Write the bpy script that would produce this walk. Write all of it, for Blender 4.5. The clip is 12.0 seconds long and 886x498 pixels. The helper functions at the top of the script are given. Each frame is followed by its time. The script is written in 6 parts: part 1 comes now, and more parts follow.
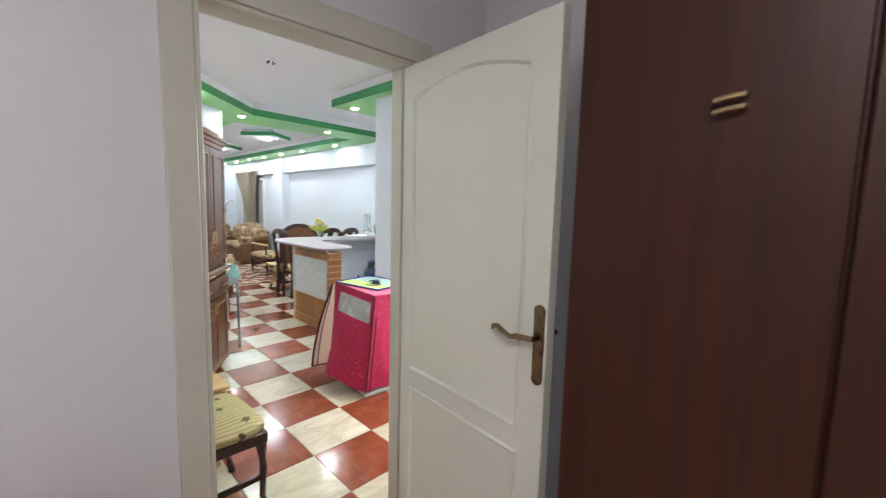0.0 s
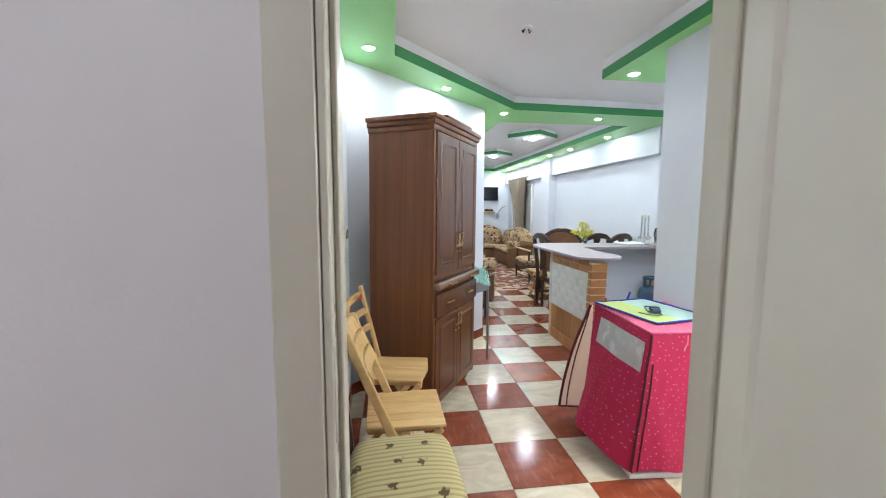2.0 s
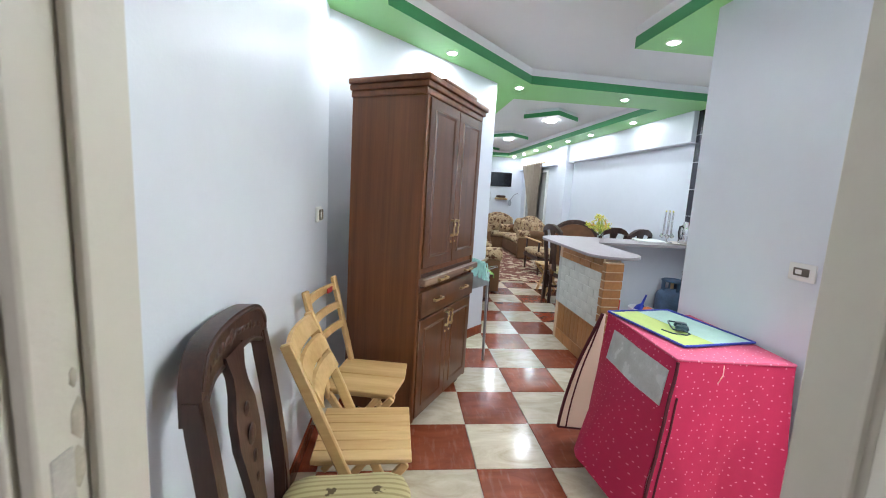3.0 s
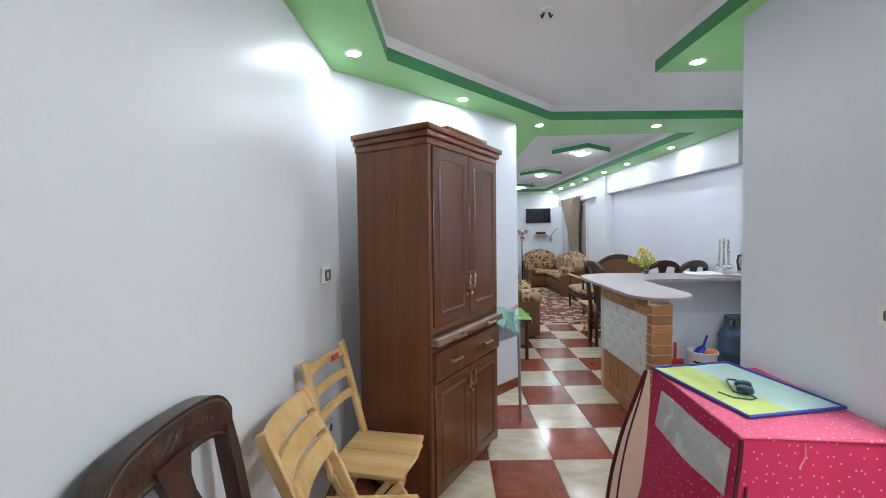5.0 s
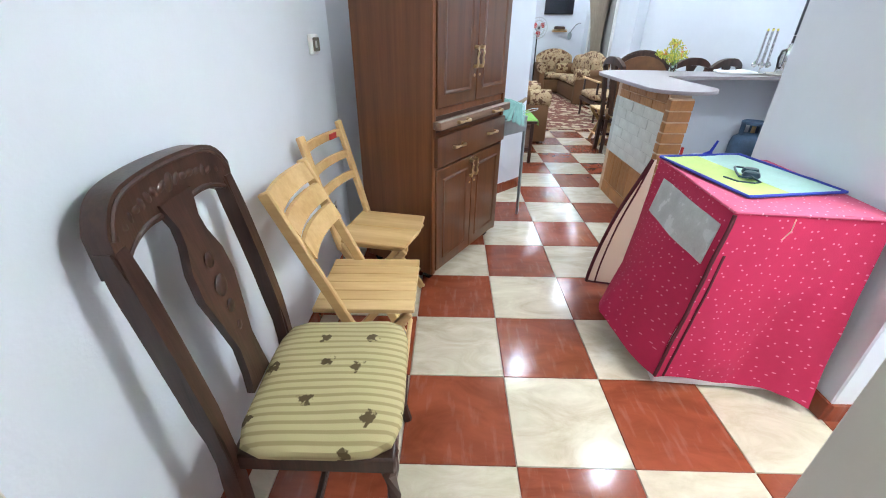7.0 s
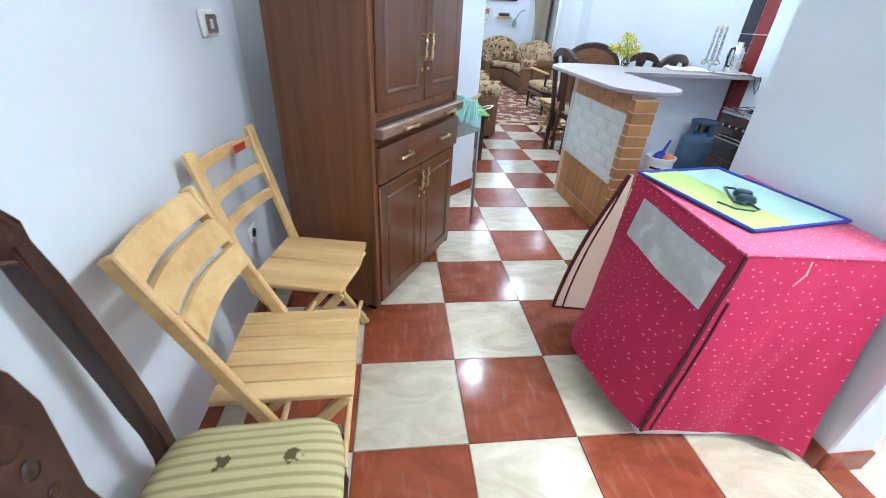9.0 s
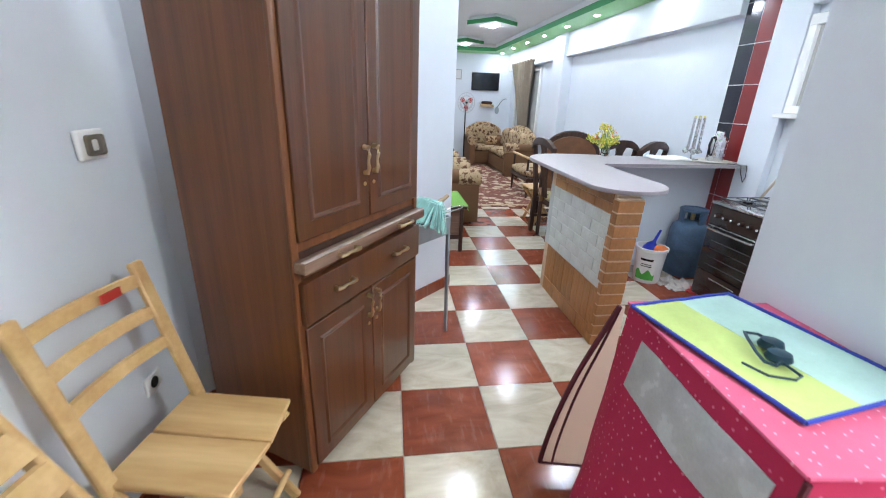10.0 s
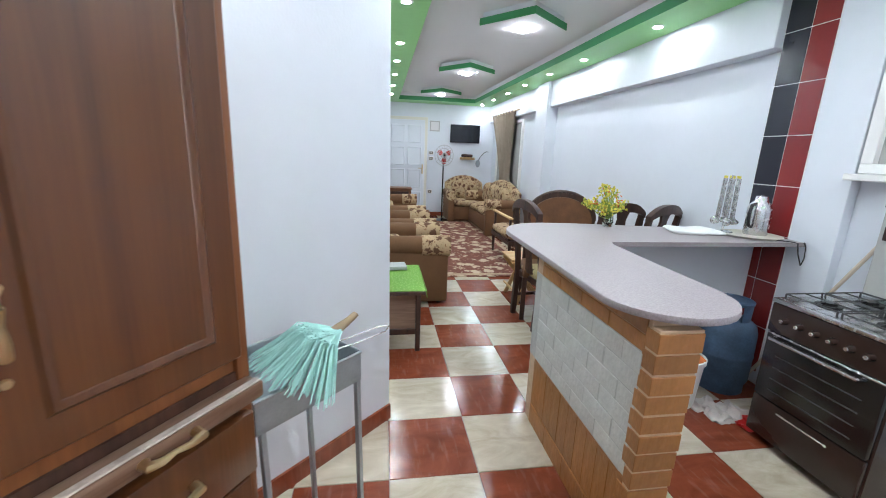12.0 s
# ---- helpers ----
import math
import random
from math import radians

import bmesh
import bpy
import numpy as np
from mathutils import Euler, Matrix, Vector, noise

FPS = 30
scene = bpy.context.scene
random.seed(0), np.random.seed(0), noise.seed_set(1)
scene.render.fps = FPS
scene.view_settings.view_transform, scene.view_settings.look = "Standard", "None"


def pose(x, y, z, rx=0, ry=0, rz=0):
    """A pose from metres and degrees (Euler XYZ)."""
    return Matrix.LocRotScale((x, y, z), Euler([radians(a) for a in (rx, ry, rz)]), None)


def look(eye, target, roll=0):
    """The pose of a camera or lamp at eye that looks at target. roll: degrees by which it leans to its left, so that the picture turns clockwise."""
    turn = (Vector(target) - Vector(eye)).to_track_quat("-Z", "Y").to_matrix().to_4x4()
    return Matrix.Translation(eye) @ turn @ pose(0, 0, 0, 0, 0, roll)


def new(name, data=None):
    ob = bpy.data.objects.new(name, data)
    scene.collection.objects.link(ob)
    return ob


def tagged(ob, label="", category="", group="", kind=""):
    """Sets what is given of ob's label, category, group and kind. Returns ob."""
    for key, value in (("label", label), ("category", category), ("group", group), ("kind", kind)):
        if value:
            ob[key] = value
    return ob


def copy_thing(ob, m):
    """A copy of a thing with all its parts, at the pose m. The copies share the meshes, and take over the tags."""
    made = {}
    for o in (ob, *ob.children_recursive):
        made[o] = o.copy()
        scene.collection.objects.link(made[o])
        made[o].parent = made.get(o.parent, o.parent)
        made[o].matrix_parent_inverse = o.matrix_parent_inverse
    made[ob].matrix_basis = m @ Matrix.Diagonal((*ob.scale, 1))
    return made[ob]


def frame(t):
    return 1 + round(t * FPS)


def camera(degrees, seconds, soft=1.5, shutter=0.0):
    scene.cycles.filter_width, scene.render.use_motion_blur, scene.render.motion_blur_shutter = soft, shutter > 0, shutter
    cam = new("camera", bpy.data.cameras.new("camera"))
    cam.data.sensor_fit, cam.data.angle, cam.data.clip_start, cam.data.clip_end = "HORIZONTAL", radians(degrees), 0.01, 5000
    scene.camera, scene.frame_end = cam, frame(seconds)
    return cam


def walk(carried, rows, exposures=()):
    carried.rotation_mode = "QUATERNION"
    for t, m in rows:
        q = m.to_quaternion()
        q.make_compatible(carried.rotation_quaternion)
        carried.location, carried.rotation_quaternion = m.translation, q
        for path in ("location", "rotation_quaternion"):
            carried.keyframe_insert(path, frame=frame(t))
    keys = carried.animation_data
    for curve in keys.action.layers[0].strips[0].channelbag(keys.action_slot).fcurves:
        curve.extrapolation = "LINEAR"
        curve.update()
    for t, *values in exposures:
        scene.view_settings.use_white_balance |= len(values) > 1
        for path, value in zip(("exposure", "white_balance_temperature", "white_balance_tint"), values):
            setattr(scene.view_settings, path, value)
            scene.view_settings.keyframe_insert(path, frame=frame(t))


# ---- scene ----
cam = camera(95.8, 12.0, soft=1.0, shutter=0.25)
PATH = [
    (0, (-0.043, -0.059, 1.47), (1.365, 1.344, 1.254), 1.4),
    (0.5, (0.106, 0.003, 1.419), (1.116, 1.695, 1.079), 0.4),
    (1, (0.206, 0.212, 1.414), (0.884, 2.07, 1.115), -0.0),
    (1.5, (0.27, 0.379, 1.445), (0.756, 2.303, 1.195), 0.1),
    (2, (0.4, 0.588, 1.396), (0.662, 2.561, 1.197), 0.1),
    (2.5, (0.521, 0.776, 1.397), (0.669, 2.747, 1.095), 1.9),
    (3, (0.576, 0.959, 1.392), (0.78, 2.929, 1.112), 3.1),
    (5, (0.773, 1.119, 1.452), (0.742, 3.117, 1.366), -1.2),
    (5.5, (0.774, 1.118, 1.418), (0.735, 3.108, 1.227), -0.2),
    (6, (0.769, 1.118, 1.385), (0.726, 3.086, 1.031), 0.1),
    (6.5, (0.769, 1.13, 1.336), (0.729, 3.027, 0.701), 0.0),
    (7, (0.762, 1.157, 1.294), (0.727, 2.912, 0.336), 0.4),
    (9, (0.761, 1.55, 1.298), (0.985, 3.262, 0.289), 3.0),
    (9.5, (0.858, 1.737, 1.342), (1.099, 3.562, 0.559), 0.8),
    (10, (0.97, 1.939, 1.383), (1.217, 3.798, 0.688), 1.8),
    (10.5, (1.003, 2.226, 1.412), (1.324, 4.122, 0.862), 1.6),
    (11, (1.091, 2.455, 1.405), (1.387, 4.365, 0.89), 0.2),
    (11.5, (1.266, 2.694, 1.427), (1.487, 4.625, 0.954), 1.2),
    (12, (1.368, 2.921, 1.395), (1.669, 4.843, 0.931), 2.1),
]
walk(cam, [(t, look(eye, target, roll)) for t, eye, target, roll in PATH], exposures=[(0, 1.04, 6500, 9), (2, 0.97, 6350, 10), (3, 0.88, 6250, 11), (5, 0.59, 6300, 13), (5.5, 0.59, 6300, 13), (6, 0.74, 6300, 13), (6.5, 0.94, 6250, 12), (7, 1.16, 6000, 10), (9, 1.26, 5600, 8), (10, 1.03, 6050, 12), (10.5, 0.96, 6300, 13), (11, 1.06, 6400, 12), (12, 0.86, 6300, 11)])

# ---- world and lamp strengths ----
world = bpy.data.worlds.new("night")
scene.world = world
world.use_nodes = True
world.node_tree.nodes["Background"].inputs[0].default_value = (0.02, 0.025, 0.04, 1)
world.node_tree.nodes["Background"].inputs[1].default_value = 0.3
DOWNLIGHT, LIVING_DOWNLIGHT, SQUARE_LIGHT, ROOM_LAMP, PASSAGE_LAMP = 720.0, 330.0, 95.0, 54.0, 80.0
CORNER_DOWNLIGHT = 330.0

# ---- materials ----
def mat(name, colour, rough=0.5, metal=0.0, vary=0.06, scale=6.0, bump=0.0, bump_scale=120.0, coat=0.0, spec=0.5, stretch=(1, 1, 1)):
    """A painted or plain surface: base colour with stains at two scales, uneven gloss and fine relief."""
    m = bpy.data.materials.new(name)
    m.use_nodes = True
    nt = m.node_tree
    b = nt.nodes["Principled BSDF"]
    b.inputs["Roughness"].default_value = rough
    b.inputs["Metallic"].default_value = metal
    b.inputs["Coat Weight"].default_value = coat
    b.inputs["Coat Roughness"].default_value = 0.08
    b.inputs["Specular IOR Level"].default_value = spec
    co = nt.nodes.new("ShaderNodeTexCoord")
    mp = nt.nodes.new("ShaderNodeMapping")
    mp.inputs["Scale"].default_value = stretch
    nt.links.new(co.outputs["Object"], mp.inputs[0])
    n1 = nt.nodes.new("ShaderNodeTexNoise")
    n1.inputs["Scale"].default_value, n1.inputs["Detail"].default_value = scale, 6
    n2 = nt.nodes.new("ShaderNodeTexNoise")
    n2.inputs["Scale"].default_value, n2.inputs["Detail"].default_value = scale * 9, 4
    mixn = nt.nodes.new("ShaderNodeMath")
    mixn.operation = "MULTIPLY_ADD"
    nt.links.new(mp.outputs[0], n1.inputs[0]), nt.links.new(mp.outputs[0], n2.inputs[0])
    nt.links.new(n2.outputs[0], mixn.inputs[0])
    mixn.inputs[1].default_value = 0.4
    nt.links.new(n1.outputs[0], mixn.inputs[2])
    ramp = nt.nodes.new("ShaderNodeMapRange")
    ramp.inputs["From Min"].default_value, ramp.inputs["From Max"].default_value = 0.35, 1.05
    ramp.inputs["To Min"].default_value, ramp.inputs["To Max"].default_value = 1 - vary, 1 + vary
    nt.links.new(mixn.outputs[0], ramp.inputs[0])
    hsv = nt.nodes.new("ShaderNodeHueSaturation")
    hsv.inputs["Color"].default_value = (*colour, 1)
    nt.links.new(ramp.outputs[0], hsv.inputs["Value"])
    nt.links.new(hsv.outputs[0], b.inputs["Base Color"])
    rr = nt.nodes.new("ShaderNodeMapRange")
    rr.inputs["To Min"].default_value, rr.inputs["To Max"].default_value = max(rough - 0.06, 0.02), min(rough + 0.08, 1)
    nt.links.new(n1.outputs[0], rr.inputs[0]), nt.links.new(rr.outputs[0], b.inputs["Roughness"])
    if bump:
        n3 = nt.nodes.new("ShaderNodeTexNoise")
        n3.inputs["Scale"].default_value, n3.inputs["Detail"].default_value = bump_scale, 3
        nt.links.new(mp.outputs[0], n3.inputs[0])
        bp = nt.nodes.new("ShaderNodeBump")
        bp.inputs["Strength"].default_value, bp.inputs["Distance"].default_value = bump, 0.004
        nt.links.new(n3.outputs[0], bp.inputs["Height"]), nt.links.new(bp.outputs[0], b.inputs["Normal"])
    return m


def nodes_of(m):
    nt = m.node_tree
    return nt, nt.nodes["Principled BSDF"]


def wood(name, dark, light, rough=0.4, scale=14.0, along=(1, 1, 0.06), bump=0.12, coat=0.0):
    """Timber: long grain along one axis, pores, and slow changes of tone from piece to piece."""
    m = bpy.data.materials.new(name)
    m.use_nodes = True
    nt, b = nodes_of(m)
    co = nt.nodes.new("ShaderNodeTexCoord")
    mp = nt.nodes.new("ShaderNodeMapping")
    mp.inputs["Scale"].default_value = along
    nt.links.new(co.outputs["Object"], mp.inputs[0])
    info = nt.nodes.new("ShaderNodeObjectInfo")
    add = nt.nodes.new("ShaderNodeVectorMath")
    add.operation = "ADD"
    nt.links.new(mp.outputs[0], add.inputs[0])
    comb = nt.nodes.new("ShaderNodeCombineXYZ")
    nt.links.new(info.outputs["Random"], comb.inputs[0]), nt.links.new(info.outputs["Random"], comb.inputs[1])
    nt.links.new(comb.outputs[0], add.inputs[1])
    n1 = nt.nodes.new("ShaderNodeTexNoise")
    n1.inputs["Scale"].default_value, n1.inputs["Detail"].default_value, n1.inputs["Distortion"].default_value = scale, 6, 0.6
    nt.links.new(add.outputs[0], n1.inputs[0])
    w = nt.nodes.new("ShaderNodeTexNoise")
    w.inputs["Scale"].default_value, w.inputs["Detail"].default_value = scale * 7, 3
    nt.links.new(add.outputs[0], w.inputs[0])
    mx = nt.nodes.new("ShaderNodeMath")
    mx.operation = "MULTIPLY_ADD"
    mx.inputs[1].default_value = 0.35
    nt.links.new(w.outputs[0], mx.inputs[0]), nt.links.new(n1.outputs[0], mx.inputs[2])
    ramp = nt.nodes.new("ShaderNodeValToRGB")
    ramp.color_ramp.elements[0].position, ramp.color_ramp.elements[1].position = 0.45, 0.88
    ramp.color_ramp.elements[0].color, ramp.color_ramp.elements[1].color = (*dark, 1), (*light, 1)
    nt.links.new(mx.outputs[0], ramp.inputs[0]), nt.links.new(ramp.outputs[0], b.inputs["Base Color"])
    b.inputs["Roughness"].default_value = rough
    b.inputs["Specular IOR Level"].default_value = 0.4
    b.inputs["Coat Weight"].default_value, b.inputs["Coat Roughness"].default_value = coat, 0.12
    bp = nt.nodes.new("ShaderNodeBump")
    bp.inputs["Strength"].default_value, bp.inputs["Distance"].default_value = bump, 0.002
    nt.links.new(w.outputs[0], bp.inputs["Height"]), nt.links.new(bp.outputs[0], b.inputs["Normal"])
    return m


def marble(name, base, vein, rough=0.07, scale=3.2):
    """Glazed floor tile: cloudy veins, each tile turned to a different part of the pattern."""
    m = bpy.data.materials.new(name)
    m.use_nodes = True
    nt, b = nodes_of(m)
    co = nt.nodes.new("ShaderNodeTexCoord")
    info = nt.nodes.new("ShaderNodeObjectInfo")
    sc = nt.nodes.new("ShaderNodeVectorMath")
    sc.operation = "SCALE"
    sc.inputs["Scale"].default_value = 37.0
    comb = nt.nodes.new("ShaderNodeCombineXYZ")
    for k in range(3):
        nt.links.new(info.outputs["Random"], comb.inputs[k])
    nt.links.new(comb.outputs[0], sc.inputs[0])
    add = nt.nodes.new("ShaderNodeVectorMath")
    nt.links.new(co.outputs["Object"], add.inputs[0]), nt.links.new(sc.outputs[0], add.inputs[1])
    mp = nt.nodes.new("ShaderNodeMapping")
    mp.inputs["Scale"].default_value = (1, 2.3, 1)
    mp.inputs["Rotation"].default_value = (0, 0, 0.7)
    nt.links.new(add.outputs[0], mp.inputs[0])
    n1 = nt.nodes.new("ShaderNodeTexNoise")
    n1.inputs["Scale"].default_value, n1.inputs["Detail"].default_value, n1.inputs["Distortion"].default_value = scale, 9, 1.3
    n1.inputs["Roughness"].default_value = 0.62
    nt.links.new(mp.outputs[0], n1.inputs[0])
    ramp = nt.nodes.new("ShaderNodeValToRGB")
    e = ramp.color_ramp.elements
    e[0].position, e[1].position = 0.30, 0.72
    e[0].color, e[1].color = (*vein, 1), (*base, 1)
    nt.links.new(n1.outputs[0], ramp.inputs[0])
    sm = nt.nodes.new("ShaderNodeMapping")
    sm.inputs["Scale"].default_value = (26, 5, 1)
    nt.links.new(add.outputs[0], sm.inputs[0])
    scuff = nt.nodes.new("ShaderNodeTexNoise")
    scuff.inputs["Scale"].default_value, scuff.inputs["Detail"].default_value = 1.6, 5
    nt.links.new(sm.outputs[0], scuff.inputs[0])
    worn = nt.nodes.new("ShaderNodeMapRange")
    worn.inputs["From Min"].default_value, worn.inputs["From Max"].default_value, worn.inputs["To Max"].default_value = 0.55, 0.85, 0.15
    nt.links.new(scuff.outputs[0], worn.inputs[0])
    scratched = nt.nodes.new("ShaderNodeMix")
    scratched.data_type = "RGBA"
    scratched.inputs["B"].default_value = (0.62, 0.50, 0.40, 1)
    nt.links.new(worn.outputs[0], scratched.inputs["Factor"]), nt.links.new(ramp.outputs[0], scratched.inputs["A"])
    hsv = nt.nodes.new("ShaderNodeHueSaturation")
    rnd = nt.nodes.new("ShaderNodeMapRange")
    rnd.inputs["To Min"].default_value, rnd.inputs["To Max"].default_value = 0.90, 1.08
    nt.links.new(info.outputs["Random"], rnd.inputs[0]), nt.links.new(rnd.outputs[0], hsv.inputs["Value"])
    nt.links.new(scratched.outputs["Result"], hsv.inputs["Color"]), nt.links.new(hsv.outputs[0], b.inputs["Base Color"])
    b.inputs["Specular IOR Level"].default_value = 0.5
    rr = nt.nodes.new("ShaderNodeMapRange")
    rr.inputs["To Min"].default_value, rr.inputs["To Max"].default_value = rough * 0.6, rough * 1.9
    nt.links.new(n1.outputs[0], rr.inputs[0]), nt.links.new(rr.outputs[0], b.inputs["Roughness"])
    nz = nt.nodes.new("ShaderNodeTexNoise")
    nz.inputs["Scale"].default_value = 9.0
    nt.links.new(add.outputs[0], nz.inputs[0])
    bp = nt.nodes.new("ShaderNodeBump")
    bp.inputs["Strength"].default_value, bp.inputs["Distance"].default_value = 0.05, 0.004
    nt.links.new(nz.outputs[0], bp.inputs["Height"]), nt.links.new(bp.outputs[0], b.inputs["Normal"])
    return m


def dotted(name, base, dot, scale=26.0, size=0.16, rough=0.85, flat=False):
    """Cloth printed with small scattered sprigs, with a fine weave."""
    m = mat(name, base, rough, vary=0.12, scale=5, bump=0.25, bump_scale=350)
    nt, b = nodes_of(m)
    co = nt.nodes.new("ShaderNodeTexCoord")
    v = nt.nodes.new("ShaderNodeTexVoronoi")
    v.inputs["Scale"].default_value, v.inputs["Randomness"].default_value = scale, 0.8
    v.voronoi_dimensions = "2D"
    sep = nt.nodes.new("ShaderNodeSeparateXYZ")
    nt.links.new(co.outputs["Object"], sep.inputs[0])
    uv, along = nt.nodes.new("ShaderNodeCombineXYZ"), nt.nodes.new("ShaderNodeMath")
    nt.links.new(sep.outputs[0], along.inputs[0])
    along.inputs[1].default_value = 0.0
    if not flat:
        nt.links.new(sep.outputs[1], along.inputs[1])
    nt.links.new(along.outputs[0], uv.inputs[0]), nt.links.new(sep.outputs[1 if flat else 2], uv.inputs[1])
    nt.links.new(uv.outputs[0], v.inputs["Vector"])
    st = nt.nodes.new("ShaderNodeMapRange")
    st.inputs["From Min"].default_value, st.inputs["From Max"].default_value = size * 1.25, size * 0.85
    nt.links.new(v.outputs["Distance"], st.inputs[0])
    mx = nt.nodes.new("ShaderNodeMix")
    mx.data_type = "RGBA"
    nt.links.new(st.outputs[0], mx.inputs["Factor"])
    src = b.inputs["Base Color"].links[0].from_socket
    nt.links.new(src, mx.inputs["A"])
    mx.inputs["B"].default_value = (*dot, 1)
    nt.links.new(mx.outputs["Result"], b.inputs["Base Color"])
    return m


def striped(name, a, c, freq=24.0, axis="Y", leaf=(0.085, 0.055, 0.015)):
    """Upholstery with woven stripes and scattered leaf sprigs."""
    m = mat(name, a, 0.8, vary=0.06, scale=5, bump=0.2, bump_scale=400)
    nt, b = nodes_of(m)
    co = nt.nodes.new("ShaderNodeTexCoord")
    sep = nt.nodes.new("ShaderNodeSeparateXYZ")
    nt.links.new(co.outputs["Object"], sep.inputs[0])
    mul = nt.nodes.new("ShaderNodeMath")
    mul.operation = "MULTIPLY"
    mul.inputs[1].default_value = freq * 2 * math.pi
    nt.links.new(sep.outputs[axis], mul.inputs[0])
    sn = nt.nodes.new("ShaderNodeMath")
    sn.operation = "SINE"
    nt.links.new(mul.outputs[0], sn.inputs[0])
    st = nt.nodes.new("ShaderNodeMapRange")
    st.inputs["From Min"].default_value, st.inputs["From Max"].default_value = 0.1, 0.6
    nt.links.new(sn.outputs[0], st.inputs[0])
    mx = nt.nodes.new("ShaderNodeMix")
    mx.data_type = "RGBA"
    nt.links.new(st.outputs[0], mx.inputs["Factor"])
    nt.links.new(b.inputs["Base Color"].links[0].from_socket, mx.inputs["A"])
    mx.inputs["B"].default_value = (*c, 1)
    v = nt.nodes.new("ShaderNodeTexVoronoi")
    v.voronoi_dimensions = "2D"
    v.inputs["Scale"].default_value, v.inputs["Randomness"].default_value = 7.0, 0.45
    nz = nt.nodes.new("ShaderNodeTexNoise")
    nz.inputs["Scale"].default_value = 60.0
    mixv = nt.nodes.new("ShaderNodeVectorMath")
    mixv.operation = "MULTIPLY_ADD"
    mixv.inputs[1].default_value = (0.05, 0.05, 0.05)
    nt.links.new(co.outputs["Object"], nz.inputs[0])
    nt.links.new(nz.outputs["Color"], mixv.inputs[0]), nt.links.new(co.outputs["Object"], mixv.inputs[2])
    nt.links.new(mixv.outputs[0], v.inputs["Vector"])
    st2 = nt.nodes.new("ShaderNodeMapRange")
    st2.inputs["From Min"].default_value, st2.inputs["From Max"].default_value = 0.135, 0.10
    nt.links.new(v.outputs["Distance"], st2.inputs[0])
    mx2 = nt.nodes.new("ShaderNodeMix")
    mx2.data_type = "RGBA"
    nt.links.new(st2.outputs[0], mx2.inputs["Factor"]), nt.links.new(mx.outputs["Result"], mx2.inputs["A"])
    mx2.inputs["B"].default_value = (*leaf, 1)
    nt.links.new(mx2.outputs["Result"], b.inputs["Base Color"])
    return m


def patterned(name, colours, scale=9.0, rough=0.9):
    """Floral weave: blotches of several colours."""
    m = mat(name, colours[0], rough, bump=0.3, bump_scale=300)
    nt, b = nodes_of(m)
    co = nt.nodes.new("ShaderNodeTexCoord")
    nz = nt.nodes.new("ShaderNodeTexNoise")
    nz.inputs["Scale"].default_value, nz.inputs["Detail"].default_value, nz.inputs["Distortion"].default_value = scale, 2, 1.2
    nt.links.new(co.outputs["Object"], nz.inputs[0])
    ramp = nt.nodes.new("ShaderNodeValToRGB")
    ramp.color_ramp.interpolation = "CONSTANT"
    e = ramp.color_ramp.elements
    e[0].color, e[0].position = (*colours[0], 1), 0.0
    e[1].color, e[1].position = (*colours[1], 1), 0.46
    for k, c in enumerate(colours[2:]):
        q = e.new(0.55 + 0.07 * k)
        q.color = (*c, 1)
    nt.links.new(nz.outputs[0], ramp.inputs[0]), nt.links.new(ramp.outputs[0], b.inputs["Base Color"])
    return m


def varied(m, lo=0.72, hi=1.2):
    """Each piece a little lighter or darker than its neighbours."""
    nt, b = nodes_of(m)
    info = nt.nodes.new("ShaderNodeObjectInfo")
    rnd = nt.nodes.new("ShaderNodeMapRange")
    rnd.inputs["To Min"].default_value, rnd.inputs["To Max"].default_value = lo, hi
    nt.links.new(info.outputs["Random"], rnd.inputs[0])
    hsv = nt.nodes.new("ShaderNodeHueSaturation")
    nt.links.new(b.inputs["Base Color"].links[0].from_socket, hsv.inputs["Color"])
    nt.links.new(rnd.outputs[0], hsv.inputs["Value"])
    nt.links.new(hsv.outputs[0], b.inputs["Base Color"])
    return m


